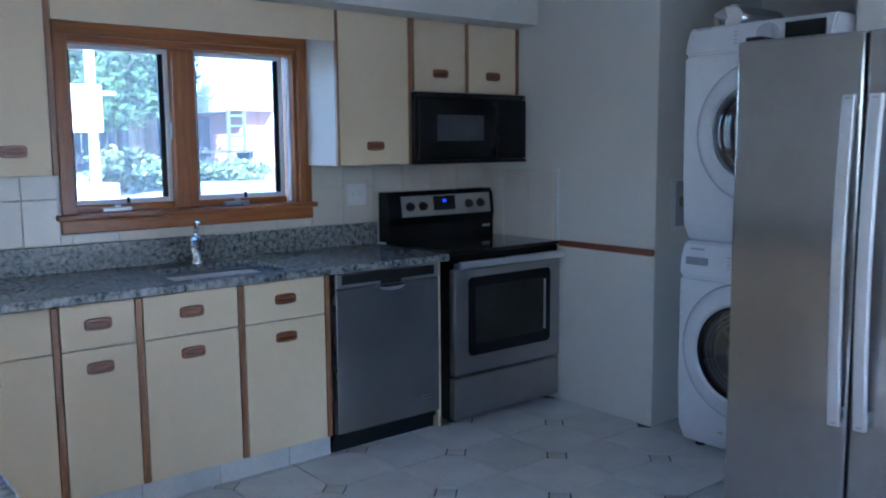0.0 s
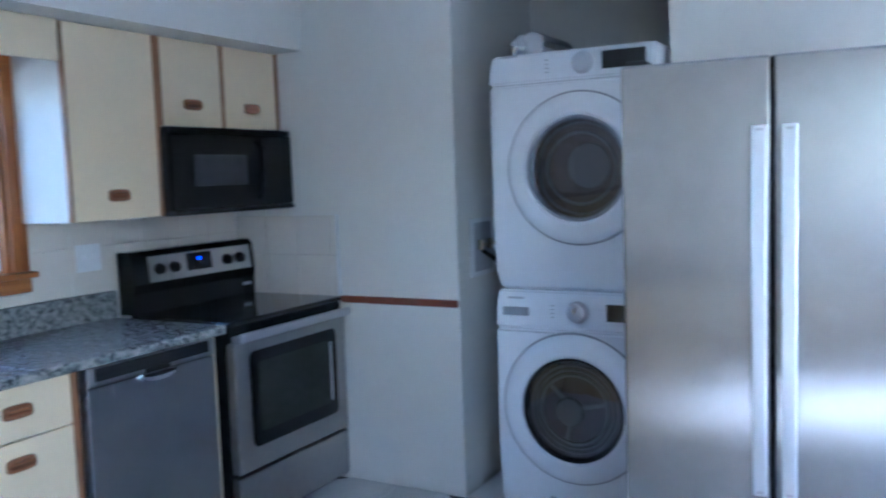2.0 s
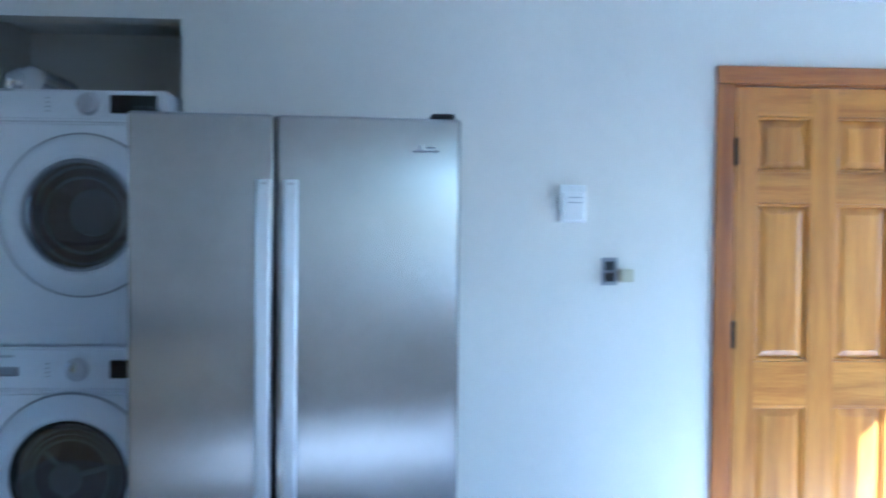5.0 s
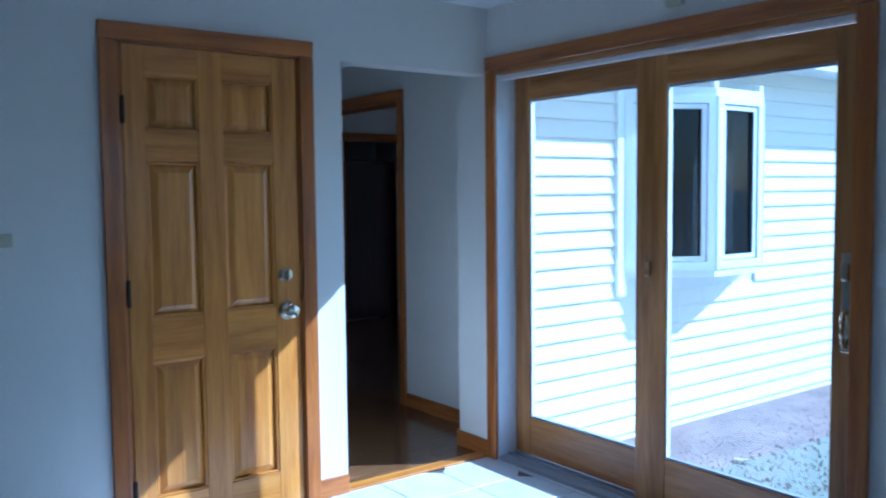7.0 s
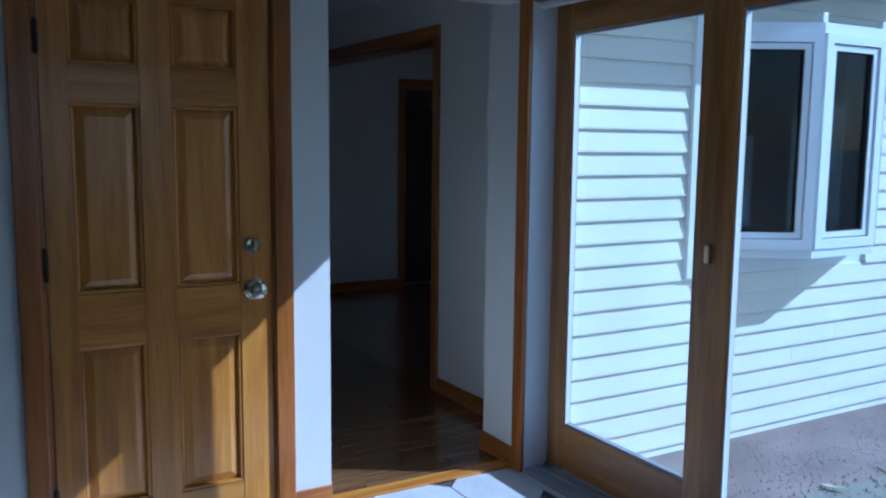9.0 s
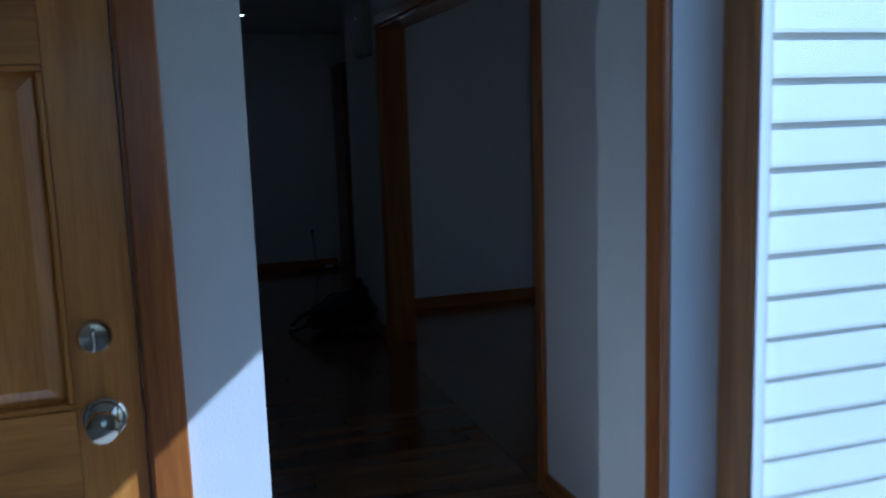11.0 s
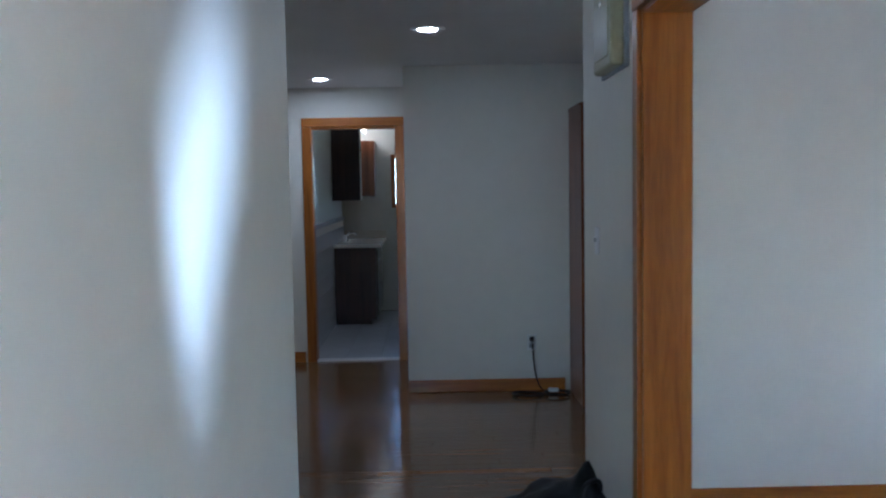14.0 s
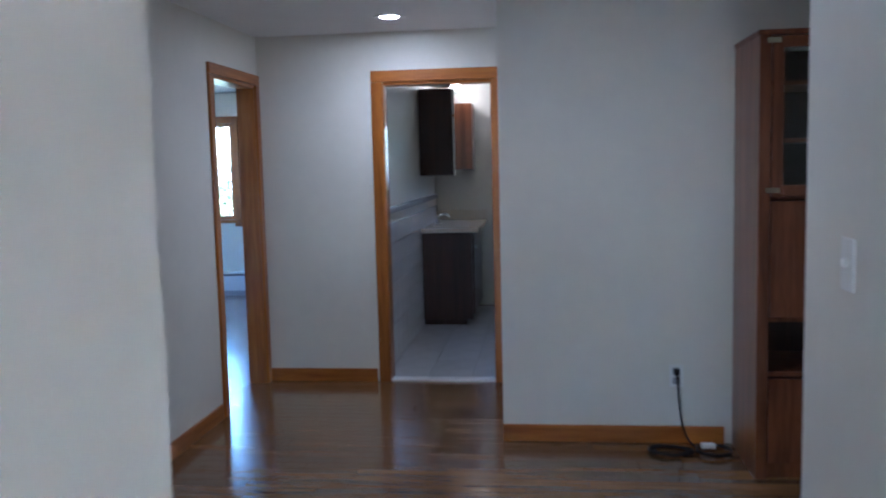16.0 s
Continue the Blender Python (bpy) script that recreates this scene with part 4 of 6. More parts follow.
part("control_strip", B(-1.42, -0.88, -0.634, -0.630, 0.806, 0.852, bevel=0.0015), BLACK_M, cb, "dark control strip under the worktop")
bm = bmesh.new()
ring = []
for k in range(32):
    a = 2 * math.pi * k / 32
    ring.append((-0.93 + 0.032 * math.cos(a), -0.629, 0.185 + 0.011 * math.sin(a)))
part("badge", tube(bm, ring + ring[:1], 0.0016, 6), CHROME, t, "small oval badge outline", True)
hp = bmesh.new()
rows_ = []
for k in range(13):
    a = math.pi * k / 12
    x = -1.145 - 0.078 * math.cos(a)
    dz = 0.040 * math.sin(a) ** 0.6
    rows_.append([hp.verts.new(p) for p in ((x, -0.630, 0.788), (x, -0.652, 0.788 - 0.35 * dz), (x, -0.648, 0.788 - 0.8 * dz), (x, -0.628, 0.788 - dz))])
for r0, r1 in zip(rows_, rows_[1:]):
    for k in range(3):
        hp.faces.new((r0[k], r0[k + 1], r1[k + 1], r1[k]))
bmesh.ops.recalc_face_normals(hp, faces=hp.faces)
part("handle", hp, CHROME, t, "chrome scoop handle", True)
part("pocket", B(-1.205, -1.085, -0.6365, -0.6345, 0.790, 0.808), BLACK_M, t)
part("toe_panel", B(-1.455, -0.845, -0.57, -0.55, 0.0, 0.094), BLACK_M, t)
solid("filler_panel", B(-0.845, -0.828, -0.615, -0.02, 0.0, 0.862, bevel=0.002), CREAM, "narrow cream filler panel beside the stove", "panel")

# electric stove
t = thing("stove", (-0.402, -0.35, 0), "black and stainless electric stove with a glass cooktop", "stove")
X0, X1 = -0.790, -0.014
part("body", B(X0, X1, -0.632, -0.03, 0.03, 0.885, bevel=0.004), BLACK, t)
part("cooktop", B(X0 - 0.002, X1 + 0.002, -0.665, -0.09, 0.886, 0.908, bevel=0.007), DARKGLASS, t, "black glass cooktop")
od = part("oven_door", B(X0 + 0.004, X1 - 0.004, -0.678, -0.634, 0.265, 0.815, bevel=0.008), STEEL_X, t, "stainless oven door")
def rounded_plate(x0, x1, z0, z1, y0, y1, r):
    """An upright plate with rounded corners; its face at y1."""
    bm = bmesh.new()
    pts = []
    for cx, cz, a0 in ((x1 - r, z1 - r, 0), (x0 + r, z1 - r, 90), (x0 + r, z0 + r, 180), (x1 - r, z0 + r, 270)):
        pts += [(cx + r * math.cos(radians(a0 + 15 * k)), cz + r * math.sin(radians(a0 + 15 * k))) for k in range(7)]
    back = [bm.verts.new((x, y0, z)) for x, z in pts]
    face = [bm.verts.new((x, y1, z)) for x, z in pts]
    n_ = len(pts)
    for k in range(n_):
        bm.faces.new((back[k], back[(k + 1) % n_], face[(k + 1) % n_], face[k]))
    bm.faces.new(face)
    bm.faces.new(back)
    bmesh.ops.recalc_face_normals(bm, faces=bm.faces)
    return bm


part("window_frame", rounded_plate(X0 + 0.095, X1 - 0.085, 0.36, 0.77, -0.672, -0.682, 0.03), BLACK, od)
part("window", rounded_plate(X0 + 0.14, X1 - 0.145, 0.42, 0.72, -0.681, -0.6835, 0.015), OVENGLASS, od, "dark oven glass")
# the upright reflection at the glass's right, modelled as a bright plate
part("inner_trim", rounded_plate(X1 - 0.138, X1 - 0.122, 0.43, 0.71, -0.681, -0.6832, 0.006), SATIN, od, "bright strip standing in for a reflection on the oven glass")
hd = part("handle", B(X0 + 0.01, X1 - 0.01, -0.722, -0.698, 0.824, 0.860, bevel=0.006), HANDLE, t, "full-width steel handle", True)
for x in (X0 + 0.02, X1 - 0.05):
    part("handle_post", B(x, x + 0.03, -0.70, -0.63, 0.815, 0.845, bevel=0.004), SATIN, hd)
part("upper_band", B(X0 + 0.002, X1 - 0.002, -0.655, -0.632, 0.82, 0.884, bevel=0.003), BLACK, t)
part("drawer", B(X0 + 0.004, X1 - 0.004, -0.674, -0.632, 0.035, 0.252, bevel=0.008), STEEL_X, t, "stainless storage drawer")
for x in (X0 + 0.05, X1 - 0.05):
    for y in (-0.58, -0.08):
        part("foot", cyl(bmesh.new(), (x, y, 0.016), 0.018, 0.032), RUBBER, t)
bg = bmesh.new()
prof = [(-0.118, 0.909), (-0.118, 1.00), (-0.128, 1.04), (-0.112, 1.165), (-0.09, 1.185), (-0.03, 1.185), (-0.03, 0.909)]
va = [bg.verts.new((X0, y, z)) for y, z in prof]
vb = [bg.verts.new((X1, y, z)) for y, z in prof]
n = len(prof)
for k in range(n):
    bg.faces.new((va[k], va[(k + 1) % n], vb[(k + 1) % n], vb[k]))
bg.faces.new(va)
bg.faces.new(vb)
bmesh.ops.recalc_face_normals(bg, faces=bg.faces)
bgp = part("backguard", bg, BLACK, t, "black backguard")


def on_guard(x, u, out=0.0):
    """A place on the sloping control panel: u from its foot to its top."""
    return Vector((x, -0.128 + 0.016 * u, 1.04 + 0.125 * u)) + Vector((0, -0.99, 0.13)) * out


def guard_plate(x0, x1, u0, u1, out):
    bm = bmesh.new()
    f0 = [bm.verts.new(on_guard(x, u, 0.0)) for x, u in ((x0, u0), (x1, u0), (x1, u1), (x0, u1))]
    f1 = [bm.verts.new(on_guard(x, u, out)) for x, u in ((x0, u0), (x1, u0), (x1, u1), (x0, u1))]
    for k in range(4):
        bm.faces.new((f0[k], f0[(k + 1) % 4], f1[(k + 1) % 4], f1[k]))
    bm.faces.new(f1)
    bmesh.ops.recalc_face_normals(bm, faces=bm.faces)
    return bm


part("control_panel", guard_plate(X0 + 0.09, X1 - 0.03, 0.03, 0.95, 0.003), STEEL_X, bgp, "stainless control panel")
part("display", guard_plate(-0.475, -0.315, 0.25, 0.9, 0.005), BLACK, bgp, "black clock display")
part("digits", guard_plate(-0.405, -0.385, 0.62, 0.72, 0.006), BLUE_GLOW, bgp, "glowing blue clock digits")
for x in (-0.645, -0.555, -0.215, -0.125):
    kb = lathe(bmesh.new(), (0, 0, 0), "y", [(0.026, 0.0), (0.025, -0.012), (0.020, -0.026), (0.0, -0.028)], 24)
    bmesh.ops.translate(kb, vec=on_guard(x, 0.48, 0.002), verts=kb.verts)
    kp = part("knob", kb, BLACK_M, bgp, "black knob", True)
    c = on_guard(x, 0.48, 0.002)
    part("grip", B(c.x - 0.004, c.x + 0.004, c.y - 0.036, c.y - 0.026, c.z - 0.018, c.z + 0.018, bevel=0.002), BLACK_M, kp)
part("badge", B(-0.10, -0.04, -0.1195, -0.118, 0.955, 0.97), SATIN, bgp, "small badge bar")

# over-the-range microwave
t = thing("microwave", (-0.39, -0.2, 1.342), "black over-the-range microwave under the short cabinet", "microwave")
part("body", B(-0.785, -0.008, -0.37, -0.01, 1.342, 1.719, bevel=0.004), BLACK_M, t)
d = part("door", B(-0.785, -0.235, -0.398, -0.371, 1.365, 1.690, bevel=0.006), BLACK, t)
part("window", B(-0.665, -0.335, -0.401, -0.397, 1.465, 1.60, bevel=0.003), MESHGLASS, d, "grey mesh window")
part("handle", tube(bmesh.new(), [(-0.268, -0.398, 1.40), (-0.268, -0.43, 1.42), (-0.268, -0.435, 1.53), (-0.268, -0.43, 1.64), (-0.268, -0.398, 1.66)], 0.011), BLACK, d, "", True)
part("control_panel", B(-0.232, -0.008, -0.396, -0.371, 1.365, 1.690, bevel=0.006), BLACK, t)
for k in range(7):
    part("vent_slat", B(-0.78, -0.012, -0.392, -0.371, 1.693 + 0.0036 * k, 1.6951 + 0.0036 * k), BLACK_M, t)
part("bottom_grille", B(-0.785, -0.008, -0.398, -0.371, 1.343, 1.363, bevel=0.003), BLACK_M, t)


# laundry stack
def laundry(name, z0, z1, label, washer):
    YL_, YR = -1.548, -2.236
    yc = (YL_ + YR) / 2
    t = thing(name, (0.25, yc, z0), label, name.replace("_", " "))
    body = bmesh.new()
    h = z1 - z0
    pan = 0.145 if washer else 0.11
    prof = [(0.68, z0 + 0.02), (-0.075, z0 + 0.02), (-0.12, z0 + 0.10), (-0.135, z0 + 0.35 * h), (-0.135, z1 - pan - 0.015), (0.68, z1 - pan - 0.015)]
    va = [body.verts.new((x, YL_, z)) for x, z in prof]
    vb = [body.verts.new((x, YR, z)) for x, z in prof]
    n = len(prof)
    for k in range(n):
        body.faces.new((va[k], va[(k + 1) % n], vb[(k + 1) % n], vb[k]))
    body.faces.new(va)
    body.faces.new(vb)
    bmesh.ops.recalc_face_normals(body, faces=body.faces)
    bmesh.ops.bevel(body, geom=body.edges[:], offset=0.012, segments=3, affect="EDGES")
    part("body", body, WHITE_M, t, "", True)
    pb = bmesh.new()
    prof = [(0.68, z1 - pan - 0.013), (-0.137, z1 - pan - 0.013), (-0.13, z1 - 0.07), (-0.10, z1), (0.68, z1)]
    va = [pb.verts.new((x, YL_, z)) for x, z in prof]
    vb = [pb.verts.new((x, YR, z)) for x, z in prof]
    n = len(prof)
    for k in range(n):
        pb.faces.new((va[k], va[(k + 1) % n], vb[(k + 1) % n], vb[k]))
    pb.faces.new(va)
    pb.faces.new(vb)
    bmesh.ops.recalc_face_normals(pb, faces=pb.faces)
    bmesh.ops.bevel(pb, geom=pb.edges[:], offset=0.010, segments=3, affect="EDGES")
    p = part("control_panel", pb, WHITE_M, t, "", True)
    zk = z1 - pan / 2 - 0.005
    kn = part("knob", lathe(bmesh.new(), (-0.133, -1.913 if washer else -1.955, zk), "x", [(0.044, 0.006), (0.044, -0.006), (0.038, -0.010), (0.036, -0.030), (0.028, -0.034), (0.0, -0.034)]), SATIN, p, "silver programme knob", True)
    ys = -2.035
    part("display", B(-0.142, -0.128, ys - 0.17, ys, zk - 0.032, zk + 0.036, bevel=0.002), DARKGLASS, p, "black display")
    part("badge", B(-0.139, -0.132, -1.68, -1.61, zk + 0.045, zk + 0.053), PAPER, p, "small grey brand bar")
    if washer:
        part("drawer_handle", B(-0.1405, -0.13, -1.70, -1.585, zk - 0.025, zk + 0.01, bevel=0.004), GREY_P, p, "detergent drawer grip")
    for k in range(4):
        part("legend", B(-0.139, -0.132, -1.80 - 0.012, -1.80, zk + 0.02 - 0.016 * k, zk + 0.024 - 0.016 * k), PAPER, p)
    at = (-0.135, -1.894, z0 + 0.508) if washer else (-0.135, -1.932, z0 + 0.518)
    q = 0.97 if washer else 0.94
    ring = part("door", lathe(bmesh.new(), at, "x", [(0.318 * q, 0.004), (0.318 * q, -0.010), (0.30 * q, -0.030), (0.272 * q, -0.042), (0.235 * q, -0.040), (0.222 * q, -0.030), (0.216 * q, -0.004), (0.216 * q, 0.004)], 64, caps=False), WHITE_M, t, "round white door ring", True)
    part("groove", lathe(bmesh.new(), at, "x", [(0.326 * q, 0.004), (0.326 * q, -0.002), (0.316 * q, -0.003), (0.316 * q, 0.004)], 64, caps=False), GREY_P, ring, "", True)
    part("gasket", lathe(bmesh.new(), at, "x", [(0.223 * q, -0.032), (0.214 * q, -0.036), (0.204 * q, -0.020), (0.204 * q, -0.004)], 56, caps=False), BLACK_M if washer else GREY_P, ring, "", True)
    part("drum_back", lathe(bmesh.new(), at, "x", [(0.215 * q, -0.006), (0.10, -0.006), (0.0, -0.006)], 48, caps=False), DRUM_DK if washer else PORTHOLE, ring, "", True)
    if washer:
        for rr, dd in ((0.188, -0.010), (0.168, -0.009)):
            part("drum_rib", lathe(bmesh.new(), at, "x", [(rr * q + 0.004, -0.006), (rr * q + 0.002, dd - 0.004), (rr * q - 0.003, dd - 0.004), (rr * q - 0.005, -0.006)], 48, caps=False), DRUM, ring, "", True)
        part("agitator", lathe(bmesh.new(), (at[0], at[1] + 0.02, at[2] - 0.01), "x", [(0.062, -0.006), (0.054, -0.016), (0.030, -0.019), (0.0, -0.020)], 32, caps=False), DRUM, ring, "bright drum hub", True)
    else:
        for rr in (0.192, 0.150):
            part("drum_rib", lathe(bmesh.new(), (at[0], at[1] - 0.012, at[2]), "x", [(rr * q + 0.006, -0.006), (rr * q + 0.003, -0.012), (rr * q - 0.003, -0.012), (rr * q - 0.006, -0.006)], 48, caps=False), GREY_P, ring, "", True)
    if not washer:
        part("lint_grille", lathe(bmesh.new(), (at[0], at[1] - 0.045, at[2] + 0.01), "x", [(0.088, -0.006), (0.085, -0.010), (0.05, -0.012), (0.0, -0.012)], 40, caps=False), GREY_P, ring, "pale grey lint grille", True)
    else:
        part("drum_rim", lathe(bmesh.new(), at, "x", [(0.150, -0.005), (0.145, -0.012), (0.138, -0.012), (0.134, -0.005)], 48, caps=False), DRUM, ring, "steel drum rim", True)
    for k in range(3 if washer else 0):
        a = radians(75 + 120 * k)
        bm = B(-0.012, -0.004, -0.010, 0.010, 0.02, 0.132, bevel=0.003)
        bmesh.ops.transform(bm, matrix=Matrix.Translation(at) @ Matrix.Rotation(a, 4, "X"), verts=bm.verts)
        part("drum_vane", bm, DRUM, ring)
    part("glass", lathe(bmesh.new(), at, "x", [(0.214 * q, -0.024), (0.18 * q, -0.030), (0.10, -0.036), (0.0, -0.038)], 56, caps=False), SMOKED if washer else SMOKED_PALE, ring, "smoked door glass", True)
    if washer:
        part("filter_flap", B(-0.128, -0.118, -2.18, -2.08, z0 + 0.10, z0 + 0.14, bevel=0.002), WHITE_M, t)
        part("level_mark", B(-0.131, -0.124, -1.80, -1.775, z0 + 0.115, z0 + 0.122), PAPER, t)
    if washer:
        for x in (-0.03, 0.6):
            for y in (-1.62, -2.16):
                part("foot", cyl(bmesh.new(), (x, y, z0 + 0.011), 0.025, 0.022), RUBBER, t)
    return t


laundry("washing_machine", 0.0, 0.986, "white front-loading washing machine under the dryer", True)
laundry("tumble_dryer", 0.966, 1.955, "white front-loading dryer stacked on the washing machine", False)
t = thing("outlet_box", (0.26, -1.31, 1.0), "white recessed laundry outlet box with taps and hoses", "laundry outlet")
part("frame", boxes((0.115, 0.155, -1.313, -1.305, 1.0, 1.27), (0.345, 0.385, -1.313, -1.305, 1.0, 1.27), (0.155, 0.345, -1.313, -1.305, 1.0, 1.02), (0.155, 0.345, -1.313, -1.305, 1.25, 1.27), bevel=0.002), WHITE_P, t)
part("recess", B(0.155, 0.345, -1.3075, -1.3055, 1.02, 1.25), PAPER, t, "grey recess")
for x in (0.20, 0.30):
    part("tap", boxes((x - 0.012, x + 0.012, -1.335, -1.307, 1.12, 1.17), (x - 0.025, x + 0.025, -1.345, -1.33, 1.14, 1.155), bevel=0.004), BRASS, t)
part("hose", tube(bmesh.new(), [(0.20, -1.33, 1.12), (0.21, -1.39, 1.08), (0.24, -1.46, 0.98), (0.28, -1.49, 0.75), (0.33, -1.50, 0.4)], 0.010), BLACK_M, t, "black hose", True)
part("hose", tube(bmesh.new(), [(0.30, -1.33, 1.12), (0.28, -1.38, 1.02), (0.29, -1.45, 0.93), (0.36, -1.49, 0.75), (0.40, -1.50, 0.4)], 0.009), HOSE, t, "grey hose", True)
t = thing("dryer_duct", (0.35, -1.62, 1.955), "crumpled silver foil dryer duct on top of the dryer", "duct")
bm = bmesh.new()
prof = []
for k in range(40):
    prof.append((0.052 + 0.006 * (k % 2), -0.16 + 0.009 * k))
lathe(bm, (0.22, -1.66, 2.012), "x", prof, 28)
part("pipe", bm, CHROME, t, "", True)
part("elbow", lathe(bmesh.new(), (0.10, -1.60, 2.012), "x", [(0.0, -0.055), (0.035, -0.045), (0.054, -0.015), (0.056, 0.02), (0.045, 0.05), (0.0, 0.06)]), CHROME, t, "", True)

# refrigerator
t = thing("refrigerator", (-0.55, -2.826, 0), "stainless steel side-by-side refrigerator with long bar handles", "refrigerator")
FX = -1.01
part("cabinet", B(-0.93, -0.20, -3.272, -2.380, 0.02, 1.745, bevel=0.006), GREY_P, t, "grey cabinet sides")
part("freezer_door", B(FX, -0.935, -2.760, -2.373, 0.09, 1.757, bevel=0.008), STEEL, t)
part("fridge_door", B(FX, -0.935, -3.279, -2.768, 0.09, 1.757, bevel=0.008), STEEL, t)
part("door_gap", B(-0.99, -0.936, -2.7675, -2.7605, 0.09, 1.755), BLACK_M, t, "black gasket between the doors")
part("kick_grille", B(-0.98, -0.93, -3.26, -2.39, 0.02, 0.082, bevel=0.004), BLACK_M, t)
for y in (-2.735, -2.808):
    bm = bmesh.new()
    rows_ = []
    for k in range(25):
        u = k / 24
        z, out = 0.60 + 0.976 * u, FX - 0.040 - 0.030 * math.sin(math.pi * u) ** 0.8
        rows_.append([bm.verts.new(p) for p in ((out + 0.018, y - 0.0185, z), (out + 0.004, y - 0.0185, z), (out, y - 0.014, z), (out, y + 0.014, z), (out + 0.004, y + 0.0185, z), (out + 0.018, y + 0.0185, z))])
    for r0, r1 in zip(rows_, rows_[1:]):
        for k in range(6):
            bm.faces.new((r0[k], r0[(k + 1) % 6], r1[(k + 1) % 6], r1[k]))
    bm.faces.new(rows_[0])
    bm.faces.new(rows_[-1])
    bmesh.ops.recalc_face_normals(bm, faces=bm.faces)
    h_ = part("handle", bm, HANDLE, t, "long bowed satin bar handle", True)
    part("handle_post", B(FX - 0.042, FX, y - 0.011, y + 0.011, 0.605, 0.645, bevel=0.003), SATIN, h_)
    part("handle_post", B(FX - 0.042, FX, y - 0.011, y + 0.011, 1.53, 1.57, bevel=0.003), SATIN, h_)
part("hinge_cover", B(-0.985, -0.88, -3.265, -3.20, 1.757, 1.775, bevel=0.004), BLACK_M, t)
part("hinge_cover", B(-0.985, -0.88, -2.44, -2.385, 1.757, 1.772, bevel=0.004), BLACK_M, t)
part("badge", boxes((FX - 0.002, FX, -3.215, -3.145, 1.662, 1.667), (FX - 0.002, FX, -3.165, -3.159, 1.667, 1.682), (FX - 0.002, FX, -3.205, -3.18, 1.672, 1.677)), GREY_P, t, "small script badge as plain bars")
t.location, t.rotation_euler = (-0.535, -2.792, 0), (0, 0, radians(5.0))

# small things on the door wall
t = thing("thermostat", (-0.01, -3.79, 1.55), "white wall thermostat with two printed lines", "thermostat")
part("base", B(-0.006, 0.0, -3.85, -3.74, 1.478, 1.628, bevel=0.003), WHITE_P, t)
part("cover", B(-0.032, -0.006, -3.842, -3.747, 1.485, 1.60, bevel=0.006), WHITE_P, t)
for z in (1.575, 1.555):
    part("print", B(-0.033, -0.0315, -3.829, -3.772, z, z + 0.004), PAPER, t)
t = thing("wall_jack", (-0.01, -3.98, 1.285), "small uncovered wall box with a dark plate and a white plug", "wall box")
part("plate", B(-0.007, 0.0, -3.978, -3.915, 1.23, 1.34, bevel=0.002), GREY_P, t)
part("socket", boxes((-0.009, -0.006, -3.965, -3.928, 1.29, 1.325), (-0.009, -0.006, -3.965, -3.928, 1.245, 1.28)), BLACK_M, t)
part("plug", B(-0.05, 0.0, -4.035, -3.982, 1.245, 1.295, bevel=0.005), BEIGE_P, t)
t = thing("sensor", (-1.22, YF, 2.20), "small beige sensor box above the sliding door", "sensor")
part("case", B(-1.26, -1.18, YF, YF + 0.035, 2.175, 2.245, bevel=0.006), BEIGE_P, t)


# ---- hall and foyer ----
t = thing("door_chime", (3.95, -6.60, 1.87), "aged beige door chime box high on the hall wall", "door chime")
part("back_plate", B(3.80, 4.22, -6.60, -6.585, 1.875, 2.235, bevel=0.004), GREY_P, t)
part("cover", B(3.81, 4.12, -6.585, -6.535, 1.88, 2.225, bevel=0.012), CHIME_P, t)
part("face_plate", B(3.84, 4.08, -6.536, -6.531, 1.92, 2.19, bevel=0.004), CHIME_P, t)
part("screw", lathe(bmesh.new(), (3.96, -6.531, 2.12), "y", [(0.012, 0.0), (0.010, 0.004), (0.0, 0.005)], 16), CHROME, t, "", True)

# slumped bag on the hall floor
bm = bmesh.new()
bmesh.ops.create_icosphere(bm, subdivisions=5, radius=1.0)
for v in bm.verts:
    p = v.co.copy()
    f_ = 1 + 0.16 * noise.noise(p * 2.1) + 0.06 * noise.noise(p * 6.0)
    x, y, z = p.x * 0.22 * f_, p.y * 0.24 * f_, p.z * 0.125 * f_
    z += 0.05 * max(0, 1 - ((y + 0.08) / 0.2) ** 2)
    z += 0.13 * math.exp(-((x + 0.05) ** 2 + (y + 0.13) ** 2) / 0.0022) * (p.z > 0)
    v.co = Vector((4.13 + x, -6.37 + y, max(0.002, 0.105 + z)))
t = thing("bag", (4.13, -6.37, 0), "slumped black nylon bag lying against the hall wall", "bag")
part("body", bm, CLOTH, t, "", True)
part("strap", tube(bmesh.new(), [(4.22, -6.20, 0.16), (4.24, -6.09, 0.10), (4.28, -6.01, 0.012), (4.18, -6.02, 0.012), (4.08, -6.14, 0.08)], 0.011), CLOTH, t, "", True)
part("grab_loop", tube(bmesh.new(), [(4.02, -6.46, 0.24), (4.01, -6.47, 0.31), (4.04, -6.54, 0.32), (4.06, -6.54, 0.24)], 0.010), CLOTH, t, "", True)
part("buckle", B(4.24, 4.28, -6.04, -6.01, 0.02, 0.035, bevel=0.003), GREY_P, t)

